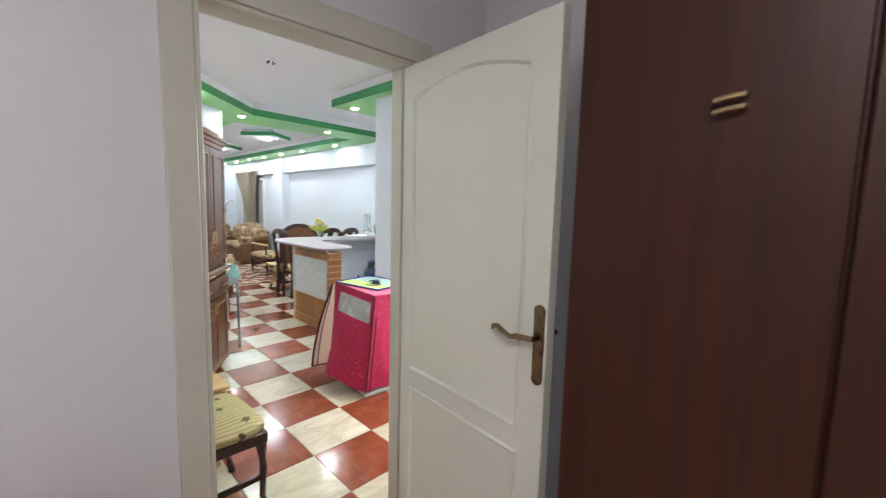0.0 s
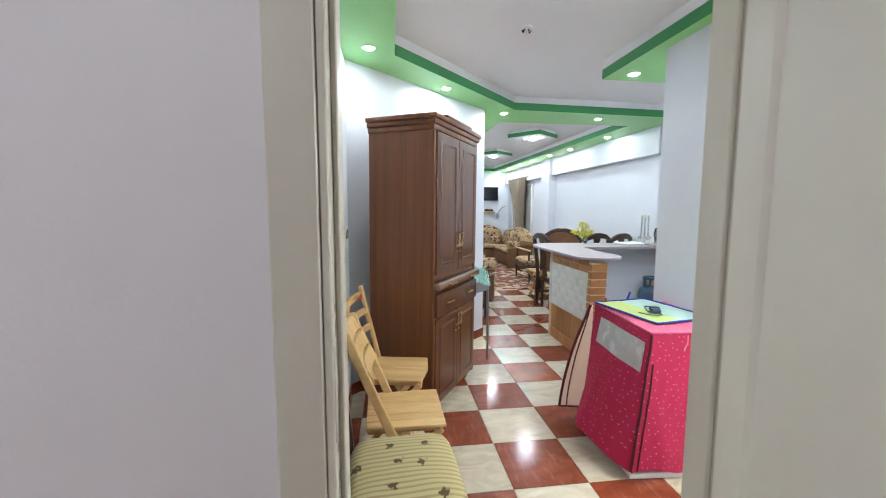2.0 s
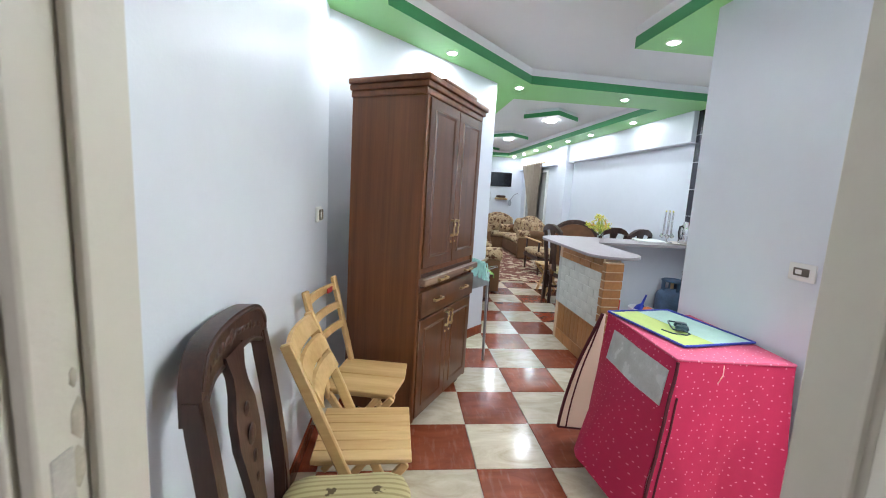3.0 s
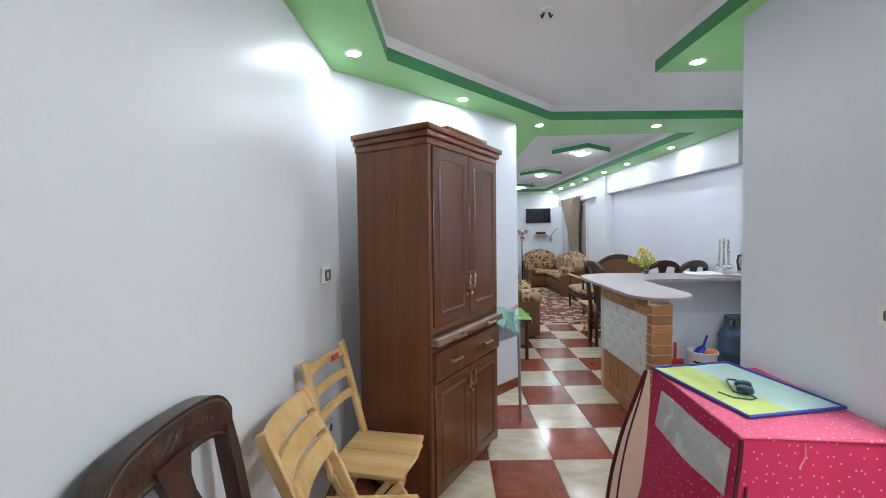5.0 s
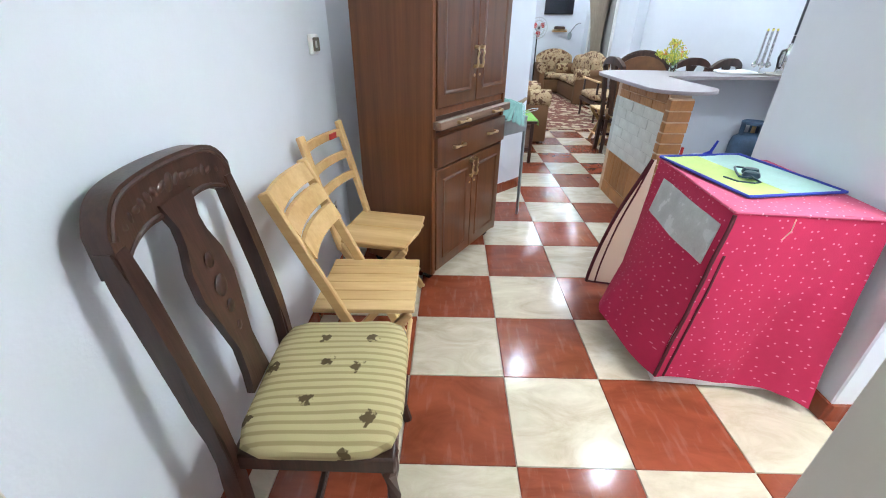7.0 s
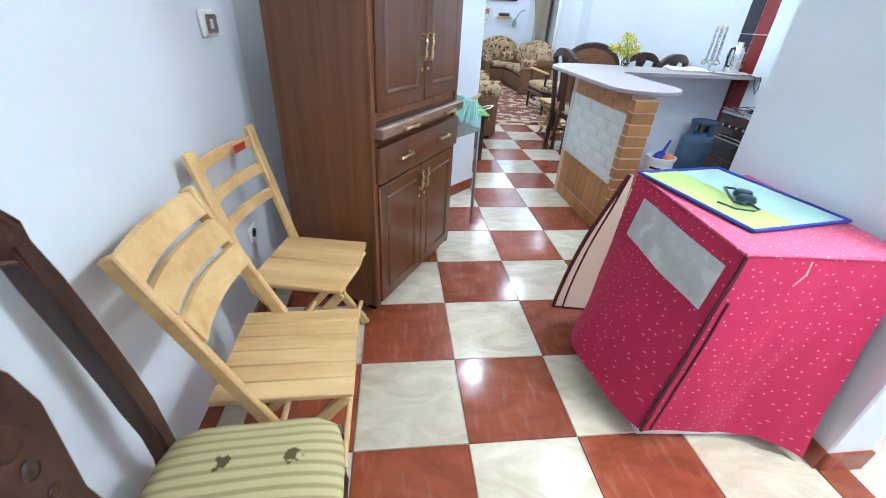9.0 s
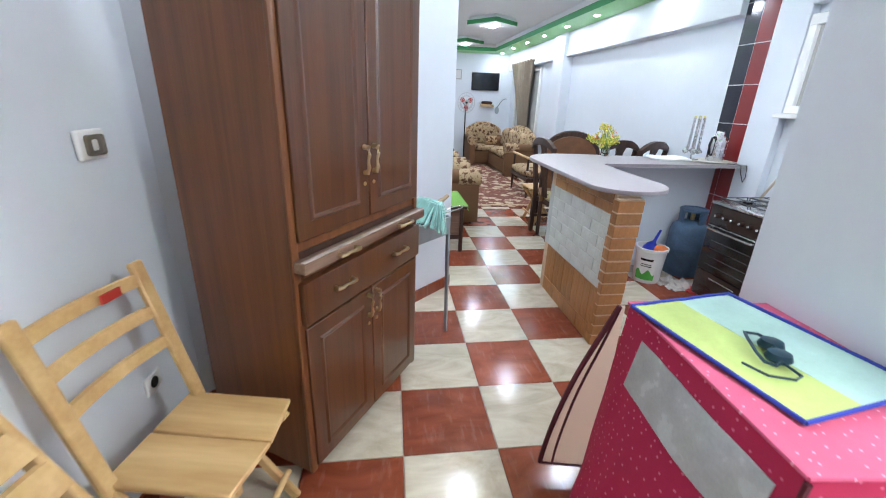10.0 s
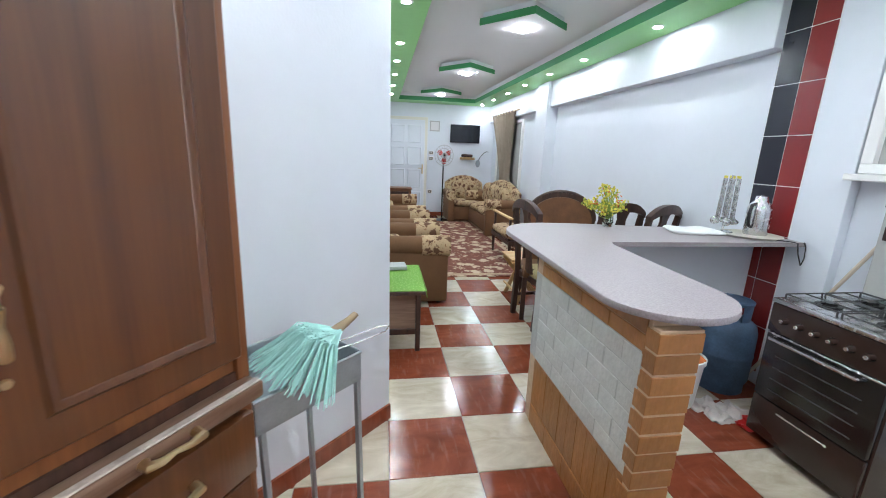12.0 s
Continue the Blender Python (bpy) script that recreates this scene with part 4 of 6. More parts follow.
def folding_chair(m, label, boards, group="folding chairs"):
    """A slatted folding chair: two long side rails from the back's top to the front foot, two short ones crossing. Faces +x."""
    ch = thing("folding_chair", m, label, "chair", group)
    W, D, S = 0.175, 0.34, 0.43
    TOPZ = 0.90 if boards == 2 else 0.87
    for s in (-1, 1):
        bm = bmesh.new()
        if boards == 2:
            beam(bm, (-0.085, s * W, TOPZ), (0.035, s * W, S - 0.03), 0.044, 0.022, 0.005, (1, 0, 0))
            part("back_upright", bm, PINE, ch)
            bm = bmesh.new()
            beam(bm, (0.03, s * W, S - 0.01), (0.32, s * W, 0.0), 0.022, 0.036, 0.005, (1, 0, 0))
            part("front_leg", bm, PINE, ch)
        else:
            beam(bm, (-0.085, s * W, TOPZ), (0.28, s * W, 0.0), 0.022, 0.040, 0.005, (1, 0, 0))
            part("long_rail", bm, PINE, ch)
        bm = bmesh.new()
        beam(bm, (0.33, s * (W - 0.024), S - 0.02), (0.0, s * (W - 0.024), 0.0), 0.018, 0.034, 0.004, (1, 0, 0))
        part("short_rail", bm, PINE, ch)
        bm = bmesh.new()
        beam(bm, (0.0, s * (W - 0.046), S - 0.02), (D, s * (W - 0.046), S - 0.02), 0.018, 0.030, 0.004)
        part("seat_rail", bm, PINE, ch)
    if boards == 2:
        for k, (y0, y1) in enumerate(((-W + 0.0, -0.002), (0.002, W - 0.0))):
            bm = bmesh.new()
            pts = [(0.0, y0), (D + (0 if k == 0 else 0.02), y0), (D + (0.02 if k == 0 else 0), y1), (0.0, y1)]
            prism(bm, pts, S - 0.004, S + 0.014)
            bmesh.ops.bevel(bm, geom=bm.edges[:], offset=0.004, segments=1, affect="EDGES")
            part("seat_board", bm, PINE, ch)
    else:
        step = 2 * (W + 0.0) / boards
        for k in range(boards):
            bm = bmesh.new()
            y = -W + step * (k + 0.5)
            box(bm, -0.005, D + 0.01, y - step / 2 + 0.0006, y + step / 2 - 0.0006, S - 0.004, S + 0.014, 0.003)
            part("seat_slat", bm, PINE, ch)
    rows = ((0.832, 0.062), (0.752, 0.062), (0.672, 0.062)) if boards != 2 else ((0.85, 0.034), (0.75, 0.034), (0.65, 0.034))
    for z, h in rows:
        bm = bmesh.new()
        slope = 0.24 if boards == 2 else 0.445 / TOPZ
        x = -0.085 + (TOPZ - z) * slope
        n, ring = 8, []
        for k in range(n + 1):
            u = -1 + 2 * k / n
            bx = x - 0.022 * (1 - u * u) + 0.004
            ring.append([bm.verts.new((bx + dx + dz * slope, u * (W + (0.0 if boards == 2 else -0.004)), z - dz)) for dx, dz in ((-0.007, -h / 2), (0.007, -h / 2), (0.007, h / 2), (-0.007, h / 2))])
        for a, b in zip(ring, ring[1:]):
            for i in range(4):
                bm.faces.new((a[i], a[(i + 1) % 4], b[(i + 1) % 4], b[i]))
        bm.faces.new(ring[0]), bm.faces.new(ring[-1][::-1])
        part("back_slat", bm, PINE, ch)
    bm = bmesh.new()
    rod(bm, (0.30, -W, 0.12), (0.30, W, 0.12), 0.011)
    part("rung", bm, PINE, ch)
    bm = bmesh.new()
    rod(bm, (0.09, -W + 0.02, 0.12), (0.09, W - 0.02, 0.12), 0.011)
    part("rung", bm, PINE, ch)
    if boards == 2:
        bm = bmesh.new()
        box(bm, -0.058, -0.052, 0.02, 0.08, 0.843, 0.868)
        part("sticker", bm, mat("red_sticker", (0.45, 0.03, 0.02), 0.5), ch, "small red sticker")
    return ch


folding_chair(pose(0.288, 2.44, 0, 0, 0, 1), "pale pine folding chair with slatted seat beside the wall", 6)
folding_chair(pose(0.262, 2.94, 0.012, 0, 0, -11), "pale pine folding chair with two-board seat and red sticker", 2)


# ---- the covered washing machine ----
def cloth_sheet(bm, origin, u, v, nu, nv, wave, thick=0.004, seed=0.0, hem=0.0):
    """A hanging sheet on a grid from origin along u and v, with folds along its normal."""
    o, u, v = Vector(origin), Vector(u), Vector(v)
    nrm = u.cross(v).normalized()
    rows = []
    for j in range(nv + 1):
        row = []
        for i in range(nu + 1):
            a, b = i / nu, j / nv
            p = o + u * a + v * b
            w = wave * (noise.noise(Vector((a * 4 + seed, b * 1.2, seed))) + 0.5 * noise.noise(Vector((a * 9, b * 3 + seed, 2.0)))) * (0.25 + b)
            row.append(p + nrm * w + v.normalized() * hem * (b == 1) * noise.noise(Vector((a * 3, seed, 5))))
        rows.append(row)
    front = [[bm.verts.new(p) for p in row] for row in rows]
    back = [[bm.verts.new(p - nrm * thick) for p in row] for row in rows]
    for j in range(nv):
        for i in range(nu):
            bm.faces.new((front[j][i], front[j][i + 1], front[j + 1][i + 1], front[j + 1][i]))
            bm.faces.new((back[j][i + 1], back[j][i], back[j + 1][i], back[j + 1][i + 1]))
    for i in range(nu):
        bm.faces.new((front[0][i + 1], front[0][i], back[0][i], back[0][i + 1])), bm.faces.new((front[nv][i], front[nv][i + 1], back[nv][i + 1], back[nv][i]))
    for j in range(nv):
        bm.faces.new((front[j][0], front[j + 1][0], back[j + 1][0], back[j][0])), bm.faces.new((front[j + 1][nu], front[j][nu], back[j][nu], back[j + 1][nu]))


MACH_M = pose(1.655, 2.385, 0, 0, 0, -4)
mach = thing("washing_machine", MACH_M, "washing machine under a pink dotted zip-up fabric cover", "washing machine")
MW, MD, MH = 0.50, 0.63, 0.785


def draped(bm, place, nu, nv, thick=0.004):
    """A cloth skin over place(a, b), which gives the point at a across and b down."""
    rows = [[Vector(place(i / nu, j / nv)) for i in range(nu + 1)] for j in range(nv + 1)]
    front = [[bm.verts.new(p) for p in row] for row in rows]
    nrm = (rows[0][nu] - rows[0][0]).cross(rows[nv][0] - rows[0][0]).normalized()
    back = [[bm.verts.new(p - nrm * thick) for p in row] for row in rows]
    for j in range(nv):
        for i in range(nu):
            bm.faces.new((front[j][i], front[j][i + 1], front[j + 1][i + 1], front[j + 1][i]))
            bm.faces.new((back[j][i + 1], back[j][i], back[j + 1][i], back[j + 1][i + 1]))
    for i in range(nu):
        bm.faces.new((front[0][i + 1], front[0][i], back[0][i], back[0][i + 1])), bm.faces.new((front[nv][i], front[nv][i + 1], back[nv][i + 1], back[nv][i]))
    for j in range(nv):
        bm.faces.new((front[j][0], front[j + 1][0], back[j + 1][0], back[j][0])), bm.faces.new((front[j + 1][nu], front[j][nu], back[j][nu], back[j + 1][nu]))


def wrinkle(a, b, seed):
    return noise.noise(Vector((a * 3.5 + seed, b * 1.4, seed))) + 0.5 * noise.noise(Vector((a * 8, b * 4 + seed, 2.0)))


def cover_left(a, b, out=0.0):
    """The zipped side: a from the near edge to the far one, flaring out towards the hem."""
    swell = math.sin(math.pi * min(a, 1) * 0.97)
    x = 0.036 - b ** 1.1 * (0.080 + 0.135 * swell) + 0.016 * wrinkle(a, b, 7.7) * (0.2 + b) - out
    return x, -0.006 + (MD + 0.006) * a * (1 - 0.06 * b), MH - b * (MH - 0.05 - 0.055 * swell)


def cover_front(a, b):
    """The side towards the hall: it hangs straight and swings out at the far end of the hem."""
    swing = max(0.0, (a - 0.62) / 0.38) ** 1.6 * b ** 1.4
    y = -0.008 - 0.014 * a - 0.075 * swing - 0.010 * b + 0.022 * wrinkle(a, b, 1.3) * (0.15 + b) * min(1, 5 * a)
    return 0.034 - 0.080 * b ** 1.1 * (1 - a) + a * (MW - 0.034), y, MH - b * (MH - 0.052 + 0.03 * swing - 0.012 * math.sin(a * 9))


bm = bmesh.new()
box(bm, 0.045, MW - 0.01, 0.015, MD - 0.015, 0.03, MH - 0.015, 0.012, 2)
part("body", bm, WHITEPLASTIC, mach)
bm = bmesh.new()
prism(bm, [(-0.038, 0.004), (MW - 0.01, 0.0), (MW - 0.01, MD), (0.0, MD)], 0.0, 0.032)
bmesh.ops.bevel(bm, geom=bm.edges[:], offset=0.004, segments=1, affect="EDGES")
part("base", bm, WHITEPLASTIC, mach, "white plastic base")
bm = bmesh.new()
draped(bm, cover_front, 40, 28)
part("cover_front", bm, PINK, mach)
bm = bmesh.new()
draped(bm, lambda a, b: cover_left(1 - a, b), 36, 28)
part("cover_side", bm, PINK, mach)
bm = bmesh.new()
cloth_sheet(bm, (MW, 0, MH), (0, MD, 0), (0, 0, -(MH - 0.03)), 16, 12, 0.008, seed=4.1)
part("cover_side", bm, PINK, mach)
bm = bmesh.new()
cloth_sheet(bm, (MW, MD, MH), (-MW + 0.04, 0, 0), (0, 0, -(MH - 0.03)), 10, 8, 0.008, seed=9.7)
part("cover_back", bm, PINK, mach)
bm = bmesh.new()
draped(bm, lambda a, b: (0.030 + a * (MW - 0.026), -0.014 - 0.012 * a + (MD + 0.024) * b, MH + 0.004 + 0.004 * wrinkle(a, b, 3.3)), 20, 20)
part("cover_top", bm, PINKTOP, mach, "paler pink dotted cover top")
bm = bmesh.new()
draped(bm, lambda a, b: cover_left(0.80 - 0.75 * a, 0.085 + 0.215 * b, 0.007), 20, 8)
part("vinyl_window", bm, CLEARVINYL, mach, "cloudy clear vinyl window")
bm = bmesh.new()
for i, width in ((0, 0.007), (1, 0.0045)):
    pts = []
    for q in range(19):
        b = 0.015 + 0.97 * q / 18 if i == 0 else 0.22 + 0.77 * q / 18
        p = Vector(cover_front(0.0 if i == 0 else 0.055, b))
        pts.append(p + Vector((-0.004 * (i == 0) + 0.004 * noise.noise(Vector((b * 6, i, 0))), -0.006, 0)))
    tube(bm, pts, width, 6)
part("zip", bm, PIPING, mach, "dark maroon zip and piping")
bm = bmesh.new()
for a0, b0 in (((0.028, -0.012), (MW, -0.026)), ((0.028, -0.012), (0.030, MD + 0.006))):
    tube(bm, [(a0[0] + (b0[0] - a0[0]) * q / 10, a0[1] + (b0[1] - a0[1]) * q / 10, MH - 0.001 + 0.003 * noise.noise(Vector((q, 1, 2)))) for q in range(11)], 0.005, 6)
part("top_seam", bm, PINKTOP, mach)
bm = bmesh.new()
tube(bm, [(0.21, -0.024, MH - 0.012), (0.205, -0.032, MH - 0.05), (0.19, -0.030, MH - 0.085)], 0.002, 5)
part("loose_thread", bm, LINING, mach, "pale loose thread")
bm = bmesh.new()
cols = []
for k in range(13):
    z = 0.70 * k / 12
    o = 0.02 + 0.21 * (1 - (z / 0.70) ** 1.5)
    cols.append([(0.02 - q * o / 4 * 0.85 + 0.008 * noise.noise(Vector((q * 0.5, z * 4, 0))), MD + 0.005 + q * o / 4 * 0.12, z + 0.07) for q in range(5)])
fr = [[bm.verts.new(p) for p in row] for row in cols]
bk = [[bm.verts.new((p[0] + 0.002, p[1] + 0.006, p[2])) for p in row] for row in cols]
for a in range(12):
    for q in range(4):
        bm.faces.new((fr[a][q], fr[a][q + 1], fr[a + 1][q + 1], fr[a + 1][q])), bm.faces.new((bk[a][q + 1], bk[a][q], bk[a + 1][q], bk[a + 1][q + 1]))
    bm.faces.new((fr[a][4], bk[a][4], bk[a + 1][4], fr[a + 1][4]))
part("open_flap", bm, LINING, mach, "open flap showing beige lining")
bm = bmesh.new()
tube(bm, [cols[k][4] for k in range(13)], 0.009, 6)
tube(bm, [(c[3][0], c[3][1] - 0.003, c[3][2]) for c in cols], 0.0045, 6)
tube(bm, [cols[0][q] for q in range(5)], 0.006, 6)
part("flap_piping", bm, PIPING, mach, "dark maroon piping")

towel = thing("towel_mat", pose(1.785, 2.475, MH + 0.013, 0, 0, 9), "yellow and pale green microfibre towel with a blue hem", "towel")
TW, TD = 0.39, 0.50
for nm, x0, x1, mt in (("yellow_half", 0.0, 0.18, mat("lime_towel", (0.47, 0.58, 0.19), 0.95, vary=0.12, scale=8, bump=0.5, bump_scale=260)), ("green_half", 0.18, TW, mat("mint_towel", (0.42, 0.60, 0.54), 0.95, vary=0.12, scale=8, bump=0.5, bump_scale=260))):
    bm = bmesh.new()
    cloth_sheet(bm, (x0, 0, 0), (x1 - x0, 0, 0), (0, TD, 0), 10, 14, 0.004, 0.005, seed=x0 * 9)
    part(nm, bm, mt, towel)
bm = bmesh.new()
ring = [(0, 0), (TW, 0), (TW, TD), (0, TD), (0, 0)]
for a, b in zip(ring, ring[1:]):
    tube(bm, [(a[0] + (b[0] - a[0]) * q / 8, a[1] + (b[1] - a[1]) * q / 8, 0.001 + 0.003 * noise.noise(Vector((q, a[0] * 9, 1)))) for q in range(9)], 0.0055, 6)
part("hem", bm, mat("blue_hem", (0.03, 0.05, 0.35), 0.8), towel, "blue stitched hem")
gog = thing("swimming_goggles", pose(1.925, 2.69, MH + 0.021, 0, 0, 60) @ Matrix.Diagonal((0.78, 0.9, 0.8, 1)), "dark teal swimming goggles lying on the towel", "goggles")
TEAL = mat("teal_rubber", (0.008, 0.035, 0.055), 0.3)
for s in (-1, 1):
    bm = bmesh.new()
    lathe(bm, [(0.030, 0.0), (0.034, 0.008), (0.028, 0.026), (0.018, 0.028), (0.001, 0.029)], 16, (s * 0.038, 0, 0))
    part("lens_cup", bm, TEAL, gog)
bm = bmesh.new()
tube(bm, [(0.07, 0, 0.012), (0.10, 0.02, 0.01), (0.09, 0.055, 0.012), (0.03, 0.06, 0.02), (-0.04, 0.052, 0.012), (-0.09, 0.045, 0.012), (-0.10, 0.02, 0.012), (-0.07, 0, 0.012)], 0.005, 6)
tube(bm, [(-0.07, 0.0, 0.012), (-0.12, -0.03, 0.006), (-0.15, -0.01, 0.006), (-0.16, 0.05, 0.006), (-0.12, 0.10, 0.008)], 0.004, 6)
tube(bm, [(-0.012, 0, 0.016), (0.0, 0.004, 0.022), (0.012, 0, 0.016)], 0.006, 6)
part("strap", bm, TEAL, gog)

# ---- brazier with brush and tongs by the diagonal wall ----
GREYMETAL = mat("grey_sheet_metal", (0.36, 0.40, 0.42), 0.4, 0.6, vary=0.2, scale=12)
grill = thing("charcoal_grill", pose(1.30, 4.13, 0, 0, 0, 225), "grey sheet-metal charcoal grill on thin legs", "grill")
bm = bmesh.new()
L, Wd, Z0, Z1 = 0.36, 0.30, 0.66, 0.76
box(bm, 0, L, -Wd, 0, Z0, Z0 + 0.004)
for x0, x1, y0, y1 in ((0, L, -Wd, -Wd + 0.004), (0, L, -0.004, 0), (0, 0.004, -Wd, 0), (L - 0.004, L, -Wd, 0)):
    box(bm, x0, x1, y0, y1, Z0, Z1)
tube(bm, [(0, 0, Z1), (0, -Wd, Z1), (L, -Wd, Z1), (L, 0, Z1), (0, 0, Z1)], 0.005, 6)
part("tray", bm, GREYMETAL, grill)
for x, y in ((0.01, -0.01), (0.01, -Wd + 0.01), (L - 0.02, -0.01), (L - 0.02, -Wd + 0.01)):
    bm = bmesh.new()
    beam(bm, (x, y, Z0 + 0.02), (x - 0.012, y, 0.0), 0.020, 0.016, 0.002)
    part("leg", bm, GREYMETAL, grill)
TEALBRISTLE = mat("mint_bristles", (0.30, 0.55, 0.50), 0.75, vary=0.2, scale=30)
brush = thing("hand_broom", pose(1.14, 4.04, 0.755, 0, 0, 30) @ Matrix.Diagonal((1.45, 1.45, 1.2, 1)), "mint green hand broom with a short wooden handle on the grill", "broom")
bm = bmesh.new()
rng = random.Random(5)
for k in range(420):
    a = rng.uniform(-1.25, 1.25)
    r = rng.uniform(0.09, 0.155)
    d = Vector((-math.cos(a) * 0.2, -math.sin(a), 0)).normalized()
    p0 = Vector((0.07 + 0.01 * rng.random(), 0.01 * rng.uniform(-1, 1), 0.075 + 0.01 * rng.random()))
    tip = Vector((0.05 - math.cos(a) * r, -math.sin(a) * r, rng.uniform(0.0, 0.02) + 0.05 * math.cos(a) ** 2 - 0.02))
    mid = p0.lerp(tip, 0.5) + Vector((0, 0, rng.uniform(0.022, 0.05)))
    tube(bm, [p0, mid, tip], [0.0022, 0.0018, 0.0011], 3)
part("bristles", bm, TEALBRISTLE, brush, "splayed mint green bristles")
bm = bmesh.new()
tube(bm, [(0.05, 0, 0.072), (0.08, 0.01, 0.082), (0.11, 0.02, 0.092), (0.13, 0.028, 0.10)], [0.016, 0.012, 0.009, 0.008], 10)
part("handle", bm, mat("grey_brown_wood", (0.26, 0.19, 0.11), 0.6), brush)
tongs = thing("grill_rack_handle", pose(1.27, 4.20, 0.770, 0, 0, 30), "thin chromed wire grill rack handle", "grill rack")
bm = bmesh.new()
tube(bm, [(-0.2, 0.0, 0), (0.0, 0.0, 0.012), (0.10, 0.0, 0.024), (0.13, -0.02, 0.026), (0.10, -0.045, 0.022), (0.0, -0.045, 0.01), (-0.2, -0.045, 0)], 0.003, 6)
part("wire_loop", bm, CHROME, tongs)

# switch and socket
def plate(name, m, label):
    sw = thing(name, m, label, "switch")
    bm = bmesh.new()
    box(bm, -0.056, 0.056, 0.0, 0.018, -0.042, 0.042, 0.007, 3)
    part("plate", bm, WHITEPLASTIC, sw)
    bm = bmesh.new()
    box(bm, -0.040, 0.036, 0.016, 0.021, -0.030, 0.028, 0.010, 3)
    rocker = part("rocker", bm, mat("brown_rocker", (0.15, 0.125, 0.095), 0.4), sw, "dark brown rocker frame")
    bm = bmesh.new()
    box(bm, -0.010, 0.010, 0.0205, 0.024, -0.016, 0.014, 0.003, 2)
    part("button", bm, WHITEPLASTIC, rocker, "white button")


plate("light_switch", pose(0.102, 3.235, 1.235, 0, 0, -90), "white light switch with a dark rocker on the hall wall")
sock = thing("wall_socket", pose(2.188, 2.395, 1.15, 0, 0, 90), "white wall socket with a brown oval insert", "socket")
bm = bmesh.new()
box(bm, -0.056, 0.056, 0, 0.010, -0.036, 0.036, 0.005, 2)
part("plate", bm, WHITEPLASTIC, sock)
bm = bmesh.new()
box(bm, -0.032, 0.032, 0.0085, 0.013, -0.015, 0.017, 0.004, 2)
insert = part("insert", bm, mat("brown_insert", (0.12, 0.10, 0.085), 0.5), sock, "brown insert")
bm = bmesh.new()
box(bm, -0.004, 0.022, 0.0125, 0.0145, -0.008, 0.010, 0.002)
part("button", bm, WHITEPLASTIC, insert, "pale button")
low = thing("wall_socket", pose(0.102, 3.232, 0.408, 0, 0, -90), "white wall socket with a dark insert above the skirting", "socket")
bm = bmesh.new()
box(bm, -0.045, 0.045, 0, 0.012, -0.034, 0.034, 0.005, 2)
part("plate", bm, WHITEPLASTIC, low)
bm = bmesh.new()
rod(bm, (0.0, 0.010, 0.0), (0.0, 0.0145, 0.0), 0.022, 0.020, 18)
part("insert", bm, BLACK, low, "dark round insert")

# ---- bedroom: wardrobe and red bag ----
ward = thing("wardrobe", pose(0.905, 0.43, 0, 0, 0, -90), "dark red-brown veneered wardrobe, doors closed", "wardrobe")
bm = bmesh.new()
box(bm, 0.0, 1.5, 0.022, 0.55, 0.0, 2.2, 0.004)
part("body", bm, WARDROBE, ward)
for k, x in enumerate((0.004, 0.504, 1.004)):
    bm = bmesh.new()
    box(bm, x, x + 0.492, 0.0, 0.021, 0.06, 2.19, 0.004)
    dr = part("door", bm, WARDROBE, ward)
    bm = bmesh.new()
    for z in (1.664, 1.686):
        tube(bm, [(x + 0.285, -0.001, z - 0.004), (x + 0.287, -0.018, z - 0.003), (x + 0.31, -0.022, z), (x + 0.333, -0.018, z + 0.003), (x + 0.335, -0.001, z + 0.004)], 0.0055, 8)
    part("handle", bm, BRASS, dr, "pair of short brass bars")
bag = thing("red_bag", pose(-0.13, 1.13, 0.0), "red and white plastic shopping bag standing by the wall", "bag")
bm = bmesh.new()
puffy(bm, -0.24, 0.22, -0.11, 0.11, 0.0, 0.70, 14, 0.03)
part("body", bm, mat("red_plastic", (0.50, 0.012, 0.015), 0.35, vary=0.15), bag)
bm = bmesh.new()
box(bm, 0.14, 0.19, -0.03, 0.03, 0.50, 0.695, 0.006)
part("tab", bm, BLACK, bag, "black tab")

# ---- the bar between hall and kitchen ----
bar = thing("brick_bar", pose(0, 0, 0), "L-shaped breakfast bar of white and ochre brick with a granite top", "bar counter")
IX0, IX1, IY0, IY1 = 2.16, 2.30, 3.915, 4.80
bm = bmesh.new()
box(bm, IX0, IX1 - 0.003, IY0 - 0.003, IY1, 0.0, 0.944)
part("core", bm, MORTAR, bar, "pale mortar core")
bm = bmesh.new()
box(bm, IX0 - 0.0025, IX0 + 0.01, IY0 + 0.016, IY1, 0.374, 0.824)
part("whitewashed_joints", bm, WHITEWASH, bar, "whitewashed mortar between the white bricks")
bm = bmesh.new()
box(bm, 2.52, RIGHT - 0.008, 5.14, 5.24, 0.0, 0.944, 0.004)
part("white_panel", bm, WALL, bar, "white painted wall below the bar")
bm = bmesh.new()


def arc(cx, cy, r, a0, a1, n=10):
    return [(cx + r * math.cos(radians(a0 + (a1 - a0) * k / n)), cy + r * math.sin(radians(a0 + (a1 - a0) * k / n))) for k in range(n + 1)]


